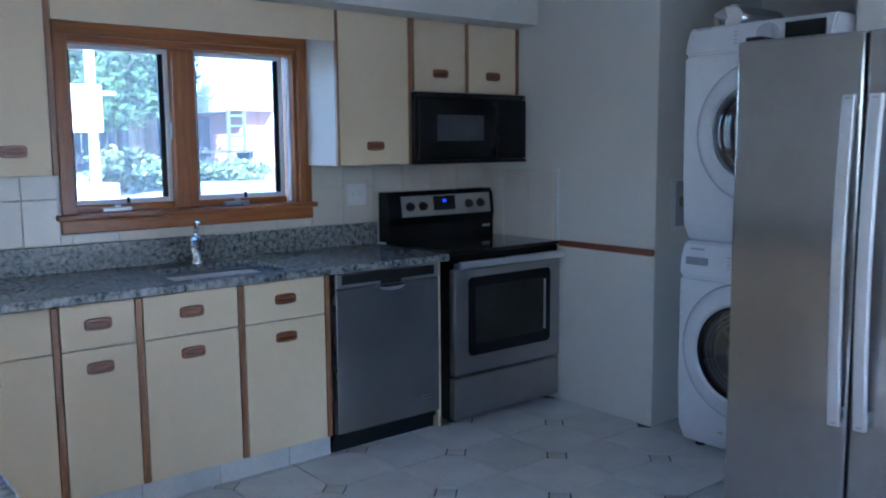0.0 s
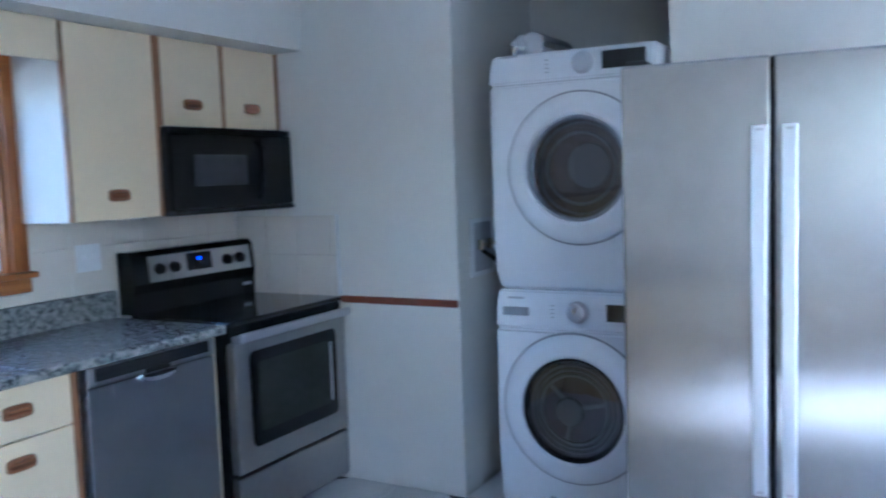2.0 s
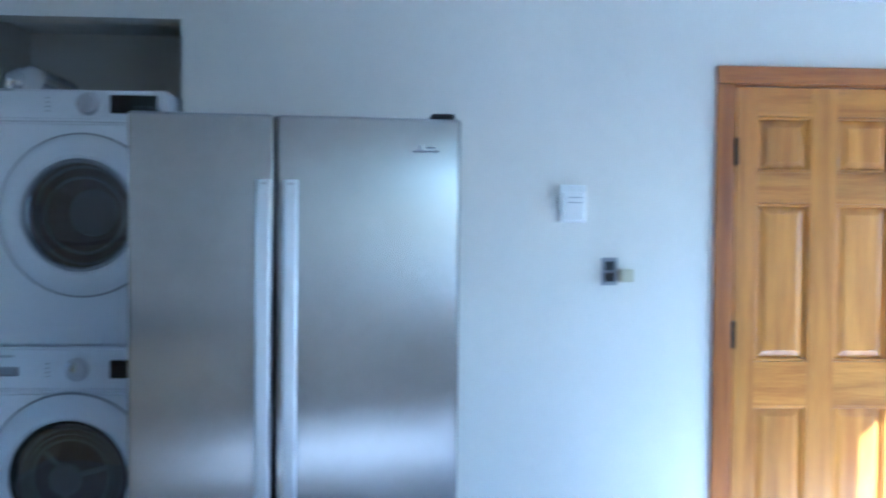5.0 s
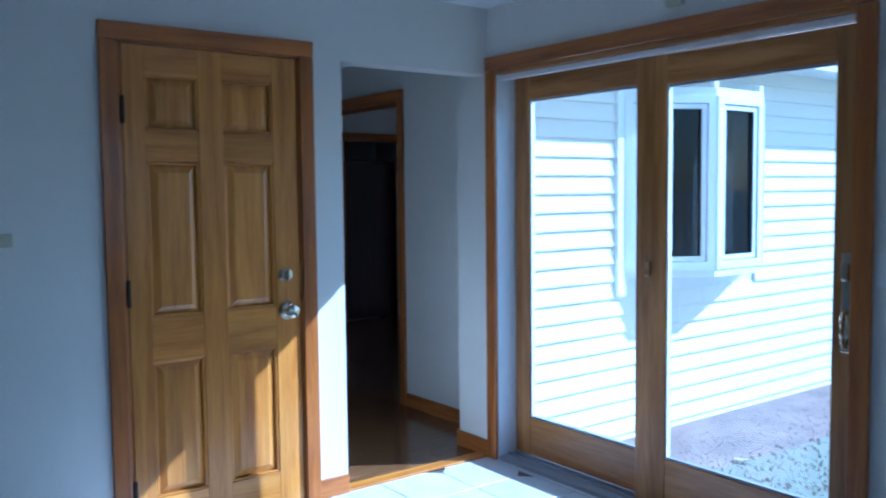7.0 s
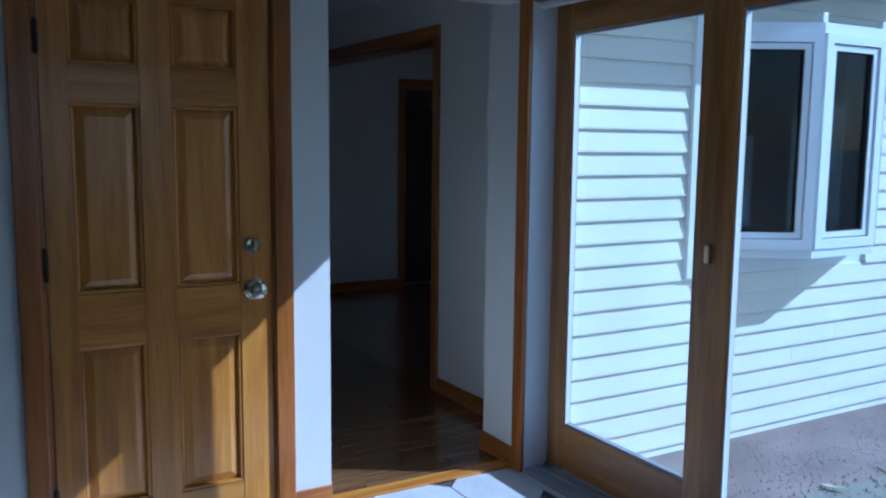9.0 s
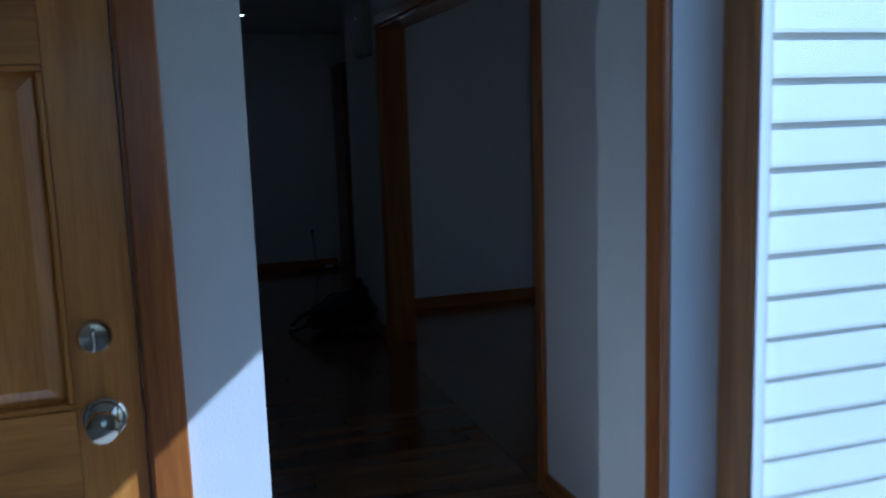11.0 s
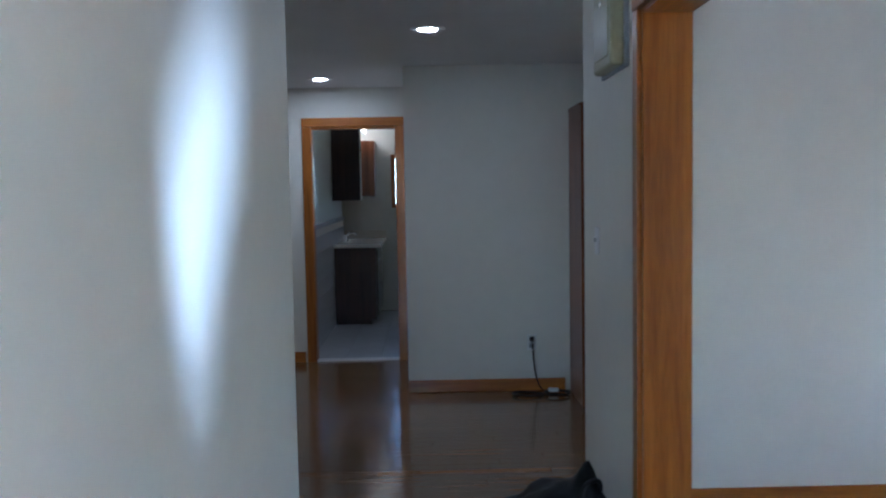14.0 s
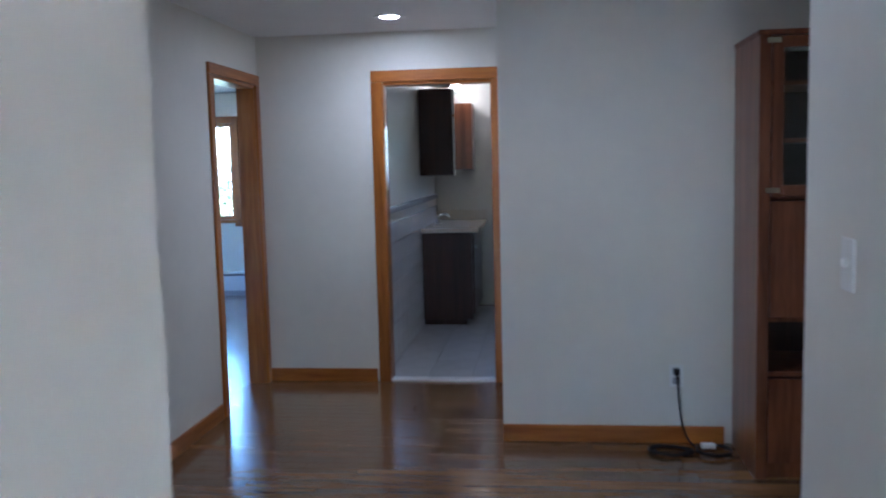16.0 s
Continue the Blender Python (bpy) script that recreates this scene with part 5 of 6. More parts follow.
for x, y in ((5.51, -5.90), (7.50, -5.06)):
    t = thing("recessed_light", (x, y, HC), "lit recessed ceiling downlight with a white trim ring", "ceiling light", "recessed ceiling lights")
    part("trim_ring", lathe(bmesh.new(), (x, y, HC), "z", [(0.095, 0.0), (0.093, -0.006), (0.058, -0.004), (0.054, 0.0)], caps=False), WHITE_P, t, "", True)
    part("lamp", lathe(bmesh.new(), (x, y, HC), "z", [(0.054, -0.0015), (0.04, -0.004), (0.0, -0.005)]), CAN_GLOW, t, "glowing lamp face", True)
    sp = new("downlight_lamp", bpy.data.lights.new("downlight_lamp", "SPOT"))
    sp.data.energy, sp.data.spot_size, sp.data.spot_blend, sp.data.color, sp.data.shadow_soft_size = 0.24, radians(150), 0.8, (1.0, 0.93, 0.82), 0.05
    sp.location = (x, y, HC - 0.02)

t = thing("wall_outlet", (6.86, -6.61, 0.35), "white wall outlet with a black plug", "outlet")
part("plate", B(6.853, 6.86, -6.645, -6.575, 0.295, 0.41, bevel=0.003), WHITE_P, t)
part("socket", boxes((6.851, 6.854, -6.628, -6.592, 0.36, 0.395), (6.851, 6.854, -6.628, -6.592, 0.31, 0.345)), GREY_P, t)
t = thing("extension_cord", (6.7, -6.6, 0), "coiled brown extension cord with a white socket end", "cable")
part("plug", B(6.82, 6.853, -6.622, -6.598, 0.362, 0.392, bevel=0.004), BLACK_M, t)
part("lead", tube(bmesh.new(), [(6.83, -6.61, 0.37), (6.81, -6.615, 0.25), (6.82, -6.63, 0.12), (6.80, -6.66, 0.03), (6.74, -6.70, 0.008)], 0.005, 8), BLACK_M, t, "", True)
pts = []
for k in range(46):
    a = k * 0.62
    r = 0.10 + 0.025 * math.sin(k * 1.7)
    pts.append((6.70 + r * 0.75 * math.sin(a), -6.56 + r * math.cos(a), 0.006 + 0.0012 * (k % 11)))
part("coil", tube(bmesh.new(), pts, 0.0045, 6), BLACK_M, t, "", True)
pts = [(6.70 + 0.09 * math.sin(a * 0.7), -6.77 + 0.09 * math.cos(a * 0.7), 0.007 + 0.001 * a) for a in range(20)]
part("coil", tube(bmesh.new(), pts, 0.0045, 6), BLACK_M, t, "", True)
part("socket_end", B(6.70, 6.74, -6.78, -6.71, 0.02, 0.045, bevel=0.006), WHITE_P, t, "white socket end")
t = thing("wall_outlet", (4.545, -7.02, 0.36), "white wall outlet in the side room", "outlet")
part("plate", B(4.538, 4.545, -7.055, -6.985, 0.31, 0.425, bevel=0.003), WHITE_P, t)

# tall cabinet with glass door
t = thing("display_cabinet", (6.6, -7.3, 0), "tall cherry veneer display cabinet with a glass door and open niche", "cabinet")
CX0, CX1, CY0, CY1, CT = 6.36, 6.84, -6.885, -7.75, 1.985
part("side_panel", B(CX0 + 0.02, CX1, CY0 - 0.02, CY0, 0, CT), CABWOOD, t)
part("side_panel", B(CX0 + 0.02, CX1, CY1, CY1 + 0.02, 0, CT), CABWOOD, t)
part("back_panel", B(CX1 - 0.012, CX1 - 0.002, CY1 + 0.02, CY0 - 0.02, 0.05, CT - 0.02), ESPRESSO, t)
part("top", B(CX0, CX1, CY1 - 0.005, CY0 + 0.005, CT + 0.001, CT + 0.024, bevel=0.004), CABWOOD, t)
part("plinth", B(CX0 + 0.03, CX0 + 0.05, CY1 + 0.02, CY0 - 0.02, 0, 0.07), CABWOOD, t)
for z in (0.07, 0.47, 0.72, 1.27, 1.52, 1.77):
    part("shelf", B(CX0 + 0.035, CX1 - 0.012, CY1 + 0.02, CY0 - 0.02, z, z + 0.02), CABWOOD, t)
part("stile", B(CX0, CX0 + 0.02, CY0 - 0.05, CY0, 0, CT), CABWOOD, t)
d = part("door", B(CX0, CX0 + 0.02, CY1 + 0.01, CY0 - 0.055, 0.075, 0.465, bevel=0.003), CABWOOD, t)
d = part("door", B(CX0, CX0 + 0.02, CY1 + 0.01, CY0 - 0.055, 0.745, 1.265, bevel=0.003), CABWOOD, t)
d = part("glass_door", boxes((CX0, CX0 + 0.02, CY0 - 0.105, CY0 - 0.055, 1.285, CT - 0.005), (CX0, CX0 + 0.02, CY1 + 0.01, CY1 + 0.06, 1.285, CT - 0.005), (CX0, CX0 + 0.02, CY1 + 0.06, CY0 - 0.105, 1.285, 1.335), (CX0, CX0 + 0.02, CY1 + 0.06, CY0 - 0.105, CT - 0.055, CT - 0.005), bevel=0.003), CABWOOD, t)
part("pane", B(CX0 + 0.008, CX0 + 0.012, CY1 + 0.06, CY0 - 0.105, 1.335, CT - 0.055), GLASS, d)
for z in (1.30, 1.95):
    part("hinge", B(CX0 - 0.006, CX0, CY0 - 0.09, CY0 - 0.03, z, z + 0.025, bevel=0.002), BRASS, d, "pale hinge")

# ---- bathroom ----
t = thing("vanity", (10.5, -5.08, 0), "dark espresso bathroom vanity against the tiled wall", "vanity")
part("cabinet", B(10.03, 11.0, -5.30, -4.85, 0.06, 0.845, bevel=0.003), ESPRESSO, t)
part("plinth", B(10.08, 11.0, -5.24, -4.85, 0.0, 0.06), ESPRESSO, t)
part("door", B(10.06, 10.98, -5.318, -5.301, 0.10, 0.82, bevel=0.004), ESPRESSO, t)
part("drawer_pull", B(10.10, 10.20, -5.335, -5.318, 0.70, 0.72, bevel=0.003), SATIN, t)
tv = part("top", B(10.0, 11.19, -5.36, -4.846, 0.847, 0.885, bevel=0.006), TILE_W, t, "pale stone top")
part("upstand", B(11.17, 11.195, -5.36, -4.846, 0.886, 0.985, bevel=0.003), TILE_W, t)
t = thing("bathroom_faucet", (10.35, -4.95, 0.885), "white and chrome basin faucet", "faucet")
part("body", boxes((10.28, 10.44, -4.98, -4.92, 0.886, 0.915), bevel=0.008), CHROME, t)
part("spout", tube(bmesh.new(), [(10.36, -4.95, 0.90), (10.36, -4.96, 0.98), (10.36, -5.03, 1.0), (10.36, -5.07, 0.97)], 0.012), CHROME, t, "", True)
for x in (10.29, 10.41):
    part("handle", B(x, x + 0.02, -4.97, -4.93, 0.915, 0.97, bevel=0.004), CHROME, t)
t = thing("medicine_cabinet", (10.4, -5.0, 1.36), "dark espresso wall cabinet with a mirrored door", "cabinet")
part("body", B(10.1, 10.75, -5.14, -4.838, 1.36, 2.13, bevel=0.003), ESPRESSO, t)
part("mirror_door", B(10.1, 10.75, -5.16, -5.142, 1.36, 2.13, bevel=0.002), MIRROR, t, "mirror door")
t = thing("wall_cabinet", (11.0, -5.1, 1.40), "reddish wooden wall cabinet at the end of the bathroom", "cabinet")
part("body", B(10.90, 11.19, -5.25, -4.84, 1.40, 2.05, bevel=0.003), CABWOOD, t)
t = thing("vanity_light", (10.9, -4.9, 2.2), "lit frosted glass vanity light", "wall light")
part("shade", lathe(bmesh.new(), (10.88, -5.10, 2.19), "z", [(0.03, 0.06), (0.05, 0.03), (0.06, -0.03), (0.05, -0.06), (0.0, -0.065)]), BATH_GLOW, t, "", True)
part("bracket", B(10.86, 10.90, -5.10, -4.83, 2.20, 2.24, bevel=0.004), CHROME, t)
point_lamp("vanity_lamp", (10.6, -5.6, 2.15), 0.035, (1.0, 0.86, 0.68), 0.12)

bw = tagged(new("bath_wainscot"), "white glazed tiles on the bathroom wall", "tile wall", "", "structure")
part("bed", B(8.2, 11.2, -4.842, -4.831, 0, 1.16), GROUT_W, bw)
me = finish("bath_tile", B(-0.099, 0.099, -0.006, 0, -0.073, 0.073, bevel=0.003), BATH_TILE)
for i in range(15):
    for j in range(7):
        ob = new("tile", me)
        ob.parent = bw
        ob.location = (8.30 + 0.2 * i, -4.842, 0.078 + 0.1485 * j)
part("cap", B(8.2, 11.2, -4.858, -4.842, 1.115, 1.16, bevel=0.005), BATH_TILE, bw)
me = finish("bath_floor_tile", B(-0.149, 0.149, -0.149, 0.149, -0.006, 0.0, bevel=0.002), BATH_FLOOR)
fb = tagged(new("bath_floor"), "grey square bathroom floor tiles", "tile floor", "", "structure")
for i in range(10):
    for j in range(6):
        ob = new("tile", me)
        ob.parent = fb
        ob.location = (8.24 + 0.3 * i, -4.99 - 0.3 * j, 0.002)

# ---- bedroom ----
w = tagged(new("window_2"), "narrow wooden casement window in the bedroom", "window", "", "structure")
for a, b, c, d in ((-1.72, -1.64, 0.80, 2.06), (-2.48, -2.40, 0.80, 2.06)):
    part("casing_side", B(11.93, 11.952, a, b, c, d, bevel=0.004), WIN_WOOD_V, w)
part("casing_head", B(11.928, 11.952, -2.40, -1.72, 1.98, 2.06, bevel=0.004), CASE_Y, w)
part("window_sill", B(11.90, 11.99, -2.44, -1.68, 0.84, 0.88, bevel=0.004), CASE_Y, w)
s = part("sash", boxes((11.98, 12.02, -1.76, -1.72, 0.88, 1.98), (11.98, 12.02, -2.40, -2.36, 0.88, 1.98), (11.98, 12.02, -2.36, -1.76, 0.88, 0.92), (11.98, 12.02, -2.36, -1.76, 1.94, 1.98)), WIN_WOOD_V, w)
g = part("pane", B(11.998, 12.003, -2.36, -1.76, 0.92, 1.94), GLASS, s)
g.visible_shadow = False
part("crank", B(11.95, 11.98, -2.15, -2.05, 0.885, 0.91, bevel=0.004), BLACK_M, w)
t = thing("baseboard_heater", (11.9, -2.2, 0), "white steel baseboard heater under the bedroom window", "heater")
part("cover", B(11.87, 11.95, -3.9, -0.6, 0.06, 0.27, bevel=0.006), WHITE_M, t)
part("slot", B(11.866, 11.871, -3.88, -0.62, 0.235, 0.25), BLACK_M, t)
part("foot_plate", B(11.88, 11.95, -3.9, -0.6, 0, 0.055), GREY_P, t)

# ---- outside: wing wall with siding, bay window, eave, yard ----
WX = 0.10
sd = setting("wall_wing", B(WX + 0.012, 0.14, -13.0, -6.60, -0.47, KC + 0.1), VINYL, "sheathing behind the cream siding of the house wing")
CO = 0.1085


def siding_course(y0, y1, z):
    """One lapped board: the foot stands proud of the head."""
    bm = bmesh.new()
    pr = [(WX + 0.012, z), (WX - 0.014, z), (WX - 0.014, z + 0.010), (WX + 0.003, z + CO + 0.004), (WX + 0.012, z + CO + 0.004)]
    va = [bm.verts.new((x, y0, zz)) for x, zz in pr]
    vb = [bm.verts.new((x, y1, zz)) for x, zz in pr]
    for k in range(5):
        bm.faces.new((va[k], va[(k + 1) % 5], vb[(k + 1) % 5], vb[k]))
    bm.faces.new(va)
    bm.faces.new(vb)
    bmesh.ops.recalc_face_normals(bm, faces=bm.faces)
    part("siding_board", bm, SIDING, sd)


for k in range(25):
    z = -0.218 + CO * k
    if 0.767 - CO < z < 2.042:
        siding_course(-7.459, -6.62, z)
        siding_course(-13.0, -8.915, z)
    else:
        cut = -8.3 - 0.37 * (k % 4)
        siding_course(cut + 0.002, -6.62, z)
        siding_course(-13.0, cut, z)
setting("eave", boxes((-0.27, 0.10, -13.0, -6.75, 2.265, 2.30), (-0.30, -0.27, -13.0, -6.75, 2.235, KC + 0.1)), VINYL, "white soffit and fascia of the wing roof")

bay = tagged(new("window_3"), "white vinyl bay window projecting from the wing wall", "bay window", "", "structure")
PX = -0.185
plan = [(WX, -7.502), (PX, -8.019), (PX, -8.502), (WX, -8.864)]
for z0, z1, name, grow in ((0.874, 0.922, "seat_board", 0.03), (2.007, 2.059, "head_board", 0.03)):
    bm = bmesh.new()
    pl = [(WX, plan[0][1] + grow), (PX - grow, plan[1][1] + grow * 0.4), (PX - grow, plan[2][1] - grow * 0.4), (WX, plan[3][1] - grow)]
    va = [bm.verts.new((x, y, z0)) for x, y in pl]
    vb = [bm.verts.new((x, y, z1)) for x, y in pl]
    for k in range(4):
        bm.faces.new((va[k], va[(k + 1) % 4], vb[(k + 1) % 4], vb[k]))
    bm.faces.new(va)
    bm.faces.new(vb)
    bmesh.ops.recalc_face_normals(bm, faces=bm.faces)
    part(name, bm, VINYL, bay)
for (xa, ya), (xb, yb) in zip(plan, plan[1:]):
    a, b = Vector((xa, ya, 0)), Vector((xb, yb, 0))
    way = (b - a).normalized()
    n = Vector((way.y, -way.x, 0))
    L = (b - a).length

    def strip(u0, u1, z0, z1, d0, d1):
        bm = bmesh.new()
        q = [a + way * u + n * d for u, d in ((u0, d0), (u1, d0), (u1, d1), (u0, d1))]
        va_ = [bm.verts.new((p.x, p.y, z0)) for p in q]
        vb_ = [bm.verts.new((p.x, p.y, z1)) for p in q]
        for k in range(4):
            bm.faces.new((va_[k], va_[(k + 1) % 4], vb_[(k + 1) % 4], vb_[k]))
        bm.faces.new(va_)
        bm.faces.new(vb_)
        bmesh.ops.recalc_face_normals(bm, faces=bm.faces)
        return bm

    fr = part("window_frame", strip(0.0, 0.05, 0.922, 2.007, -0.03, 0.04), VINYL, bay)
    part("stile", strip(L - 0.05, L, 0.922, 2.007, -0.03, 0.04), VINYL, fr)
    part("rail", strip(0.05, L - 0.05, 0.922, 0.972, -0.03, 0.04), VINYL, fr)
    part("rail", strip(0.05, L - 0.05, 1.962, 2.007, -0.03, 0.04), VINYL, fr)
    # the casement inside its frame, a dark gasket round the glass
    for u0, u1, q0, q1 in ((0.056, 0.088, 0.978, 1.956), (L - 0.088, L - 0.056, 0.978, 1.956), (0.088, L - 0.088, 0.978, 1.007), (0.088, L - 0.088, 1.927, 1.956)):
        part("sash_edge", strip(u0, u1, q0, q1, -0.015, 0.028), VINYL, fr)
    for u0, u1, q0, q1 in ((0.088, 0.094, 1.007, 1.927), (L - 0.094, L - 0.088, 1.007, 1.927), (0.094, L - 0.094, 1.007, 1.007+0.006), (0.094, L - 0.094, 1.927-0.006, 1.927)):
        part("gasket", strip(u0, u1, q0, q1, -0.01, 0.02), BLACK_M, fr)
    g = part("pane", strip(0.092, L - 0.092, 1.007, 1.927, 0.0, 0.005), BAY_GLASS_DIM, fr)
    g.visible_shadow = False
    ch = part("crank", strip(L * 0.42, L * 0.68, 1.007-0.03, 1.007-0.012, -0.05, -0.03), SATIN, fr, "silver crank handle")
    part("crank_arm", strip(L * 0.42, L * 0.50, 1.007-0.012, 1.007+0.03, -0.06, -0.045), SATIN, ch)
for e0, e1 in ((-7.502, -7.425), (-8.915, -8.846)):
    part("wall_trim", B(WX - 0.03, WX + 0.012, e0, e1, 0.767 if e0 > -8.0 else 0.90, 2.093, bevel=0.003), VINYL, bay)
for (xa, ya), lift in zip(plan[1:3], (0.05, 0.04)):
    part("flashing", B(xa - 0.02, xa + 0.02, ya - 0.02, ya + 0.02, 2.059, 2.059 + lift, bevel=0.004), VINYL, bay)
# added lamp just inside the bay, no real source: makes the hall wall's pale streak
streak = new("streak_lamp", bpy.data.lights.new("streak_lamp", "AREA"))
streak.data.shape, streak.data.size, streak.data.size_y = "ELLIPSE", 0.15, 1.25
streak.data.energy, streak.data.spread, streak.data.color = 0.115, radians(9), (0.86, 0.94, 1.0)
streak.matrix_world = look((0.28, -8.03, 1.42), (2.31, -5.45, 1.30), -34)

ground = setting("ground", B(-400, 400, -400, 400, -0.8, -0.17), GRASS, "sunlit lawn round the house")
rg = random.Random(31)
bm = bmesh.new()
edge_n = 120
inner, outer, skirt = [], [], []
for k in range(edge_n + 1):
    y = -13.0 + (13.0 - 6.61) * k / edge_n
    x = -0.55 + 0.10 * noise.noise(Vector((y * 0.9, 3.0, 0))) + 0.05 * noise.noise(Vector((y * 4.1, 7.0, 0)))
    inner.append(bm.verts.new((0.094, y, -0.152)))
    outer.append(bm.verts.new((x, y, -0.160)))
    skirt.append(bm.verts.new((x - 0.06, y, -0.176)))
for r0, r1 in ((inner, outer), (outer, skirt)):
    for k in range(edge_n):
        bm.faces.new((r0[k], r0[k + 1], r1[k + 1], r1[k]))
bmesh.ops.recalc_face_normals(bm, faces=bm.faces)
setting("path", bm, CONCRETE, "reddish brown bed of bare soil along the house wall", True)
vs, fs = [], []
for k in range(5200):
    x, y, r_ = rg.uniform(-1.3, 0.08) , rg.uniform(-12.5, -6.65), rg.uniform(0.003, 0.011)
    if x < -0.6 and rg.random() < 0.7:
        continue
    i = len(vs)
    a_ = rg.uniform(0, 6.28)
    vs += [(x + r_ * math.cos(a_ + 2.1 * q_), y + r_ * math.sin(a_ + 2.1 * q_), -0.170) for q_ in range(3)] + [(x, y, -0.152 + r_ * 0.6)]
    fs += [(i, i + 1, i + 3), (i + 1, i + 2, i + 3), (i + 2, i, i + 3)]
me = bpy.data.meshes.new("soil_crumbs")
me.from_pydata(vs, [], fs)
me.materials.append(CONCRETE)
tagged(new("soil_crumbs", me), "loose reddish soil crumbs and small stones along the wall", "soil", "", "stuff")
lf = new("dry_leaf", bpy.data.meshes.new("dry_leaf"))
lf.data.from_pydata([(-0.06, 0, 0), (-0.02, 0.022, 0.012), (0.04, 0.018, 0.006), (0.07, 0, 0.014), (0.03, -0.02, 0.004), (-0.03, -0.018, 0.01)], [], [(0, 1, 2, 3), (0, 3, 4, 5)])
lf.data.materials.append(BEIGE_P)
lf.location, lf.rotation_euler = (-0.62, -7.75, -0.155), (0, 0, 0.6)
tagged(lf, "curled pale dry leaf lying on the lawn", "leaf")
bm = bmesh.new()
rng = random.Random(4)
vs, fs = [], []
for k in range(30000):
    x, y = rng.uniform(-4.0, -0.42), rng.uniform(-13, -6.7)
    if x > -0.95 and rng.random() < 0.35 + 1.2 * (x + 0.95):
        continue
    h, a = rng.uniform(0.006, 0.016), rng.uniform(0, 6.28)
    dx, dy = 0.006 * math.cos(a), 0.006 * math.sin(a)
    lx, ly = rng.uniform(-0.02, 0.02), rng.uniform(-0.02, 0.02)
    i = len(vs)
    vs += [(x - dx, y - dy, -0.17), (x + dx, y + dy, -0.17), (x + lx, y + ly, -0.17 + h)]
    fs.append((i, i + 1, i + 2))
bm.free()
me = bpy.data.meshes.new("grass")
me.from_pydata(vs, [], fs)
me.materials.append(GRASS)
tagged(new("grass", me), "short uneven lawn grass beside the soil bed", "grass", "", "stuff")


def leaves(name, at, size, count, mat, parent, seed, leaf=0.09):
    """A crown of small leaves gathered in uneven clumps with gaps."""
    r = random.Random(seed)
    clumps = []
    for _ in range(26):
        d = Vector((r.gauss(0, 1), r.gauss(0, 1), r.gauss(0, 1))).normalized() * r.uniform(0.35, 1.0)
        clumps.append((Vector((d.x * size[0], d.y * size[1], d.z * size[2])), r.uniform(0.18, 0.42)))
    vs, fs = [], []
    for _ in range(count):
        c, rad = clumps[r.randrange(len(clumps))]
        p = Vector(at) + c + Vector((r.gauss(0, 1) * size[0], r.gauss(0, 1) * size[1], r.gauss(0, 1) * size[2])) * rad * 0.5
        u = Vector((r.gauss(0, 1), r.gauss(0, 1), r.gauss(0, 1))).normalized()
        w_ = u.orthogonal().normalized()
        s_ = leaf * r.uniform(0.6, 1.4)
        i = len(vs)
        vs += [tuple(p), tuple(p + u * s_ * 0.5 + w_ * s_ * 0.3), tuple(p + u * s_), tuple(p + u * s_ * 0.5 - w_ * s_ * 0.3)]
        fs.append((i, i + 1, i + 2, i + 3))
    me = bpy.data.meshes.new(name)
    me.from_pydata([tuple(Vector(v) - wloc(parent)) for v in vs], [], fs)
    me.materials.append(mat)
    ob = new(name, me)
    ob.parent = parent
    return ob


def tree(at, height, size, seed, label, mat=LEAF, count=7000):
    t = thing("tree", at, label, "tree")
    r = random.Random(seed)
    x, y, z = at
    part("trunk", lathe(bmesh.new(), at, "z", [(0.22, 0), (0.16, height * 0.2), (0.12, height * 0.5), (0.05, height * 0.9)], 14), BARK, t, "", True)
    for k in range(6):
        a, z0 = r.uniform(0, 6.28), height * r.uniform(0.35, 0.7)
        e = (x + math.cos(a) * size[0] * 0.7, y + math.sin(a) * size[1] * 0.7, z + z0 + height * 0.2)
        part("limb", tube(bmesh.new(), [(x, y, z + z0), ((x + e[0]) / 2, (y + e[1]) / 2, z + z0 + height * 0.13), e], 0.05, 7), BARK, t, "", True)
    leaves("crown", (x, y, z + height * 0.7), size, count, mat, t, seed, 0.16)


def bush(at, size, seed, label, mat, count=2600):
    t = thing("bush", at, label, "bush")
    for k in range(5):
        a = k * 1.3
        part("stem", tube(bmesh.new(), [at, (at[0] + 0.3 * size[0] * math.cos(a), at[1] + 0.3 * size[1] * math.sin(a), at[2] + size[2]), (at[0] + 0.5 * size[0] * math.cos(a), at[1] + 0.5 * size[1] * math.sin(a), at[2] + 1.6 * size[2])], 0.015, 6), BARK, t)
    leaves("crown", (at[0], at[1], at[2] + size[2]), size, count, mat, t, seed, 0.09)


G = 0.9
setting("ground_bank", B(-30, 60, 4.2, 120, -0.8, G, bevel=0.25), GRASS, "raised sunlit bank of the back yard")
tree((2.9, 14.2, G), 2.7, (0.9, 0.9, 1.0), 3, "broad green tree behind the garden fence")
tree((3.7, 15.6, G), 3.6, (1.1, 1.0, 1.5), 5, "tall green tree behind the garden fence")
tree((1.9, 15.8, G), 3.6, (1.2, 1.0, 1.5), 7, "tall green tree beyond the yard")
tree((17.0, -1.6, -0.17), 6.0, (2.0, 2.4, 2.6), 9, "leafy tree outside the bedroom window", LEAF_PALE)
bush((16.2, -0.9, -0.17), (1.0, 1.6, 0.9), 12, "pale green bush outside the bedroom", LEAF_PALE, 3500)
bush((0.05, 6.6, G), (0.45, 0.4, 0.24), 21, "rounded sunlit garden bush", LEAF_PALE)
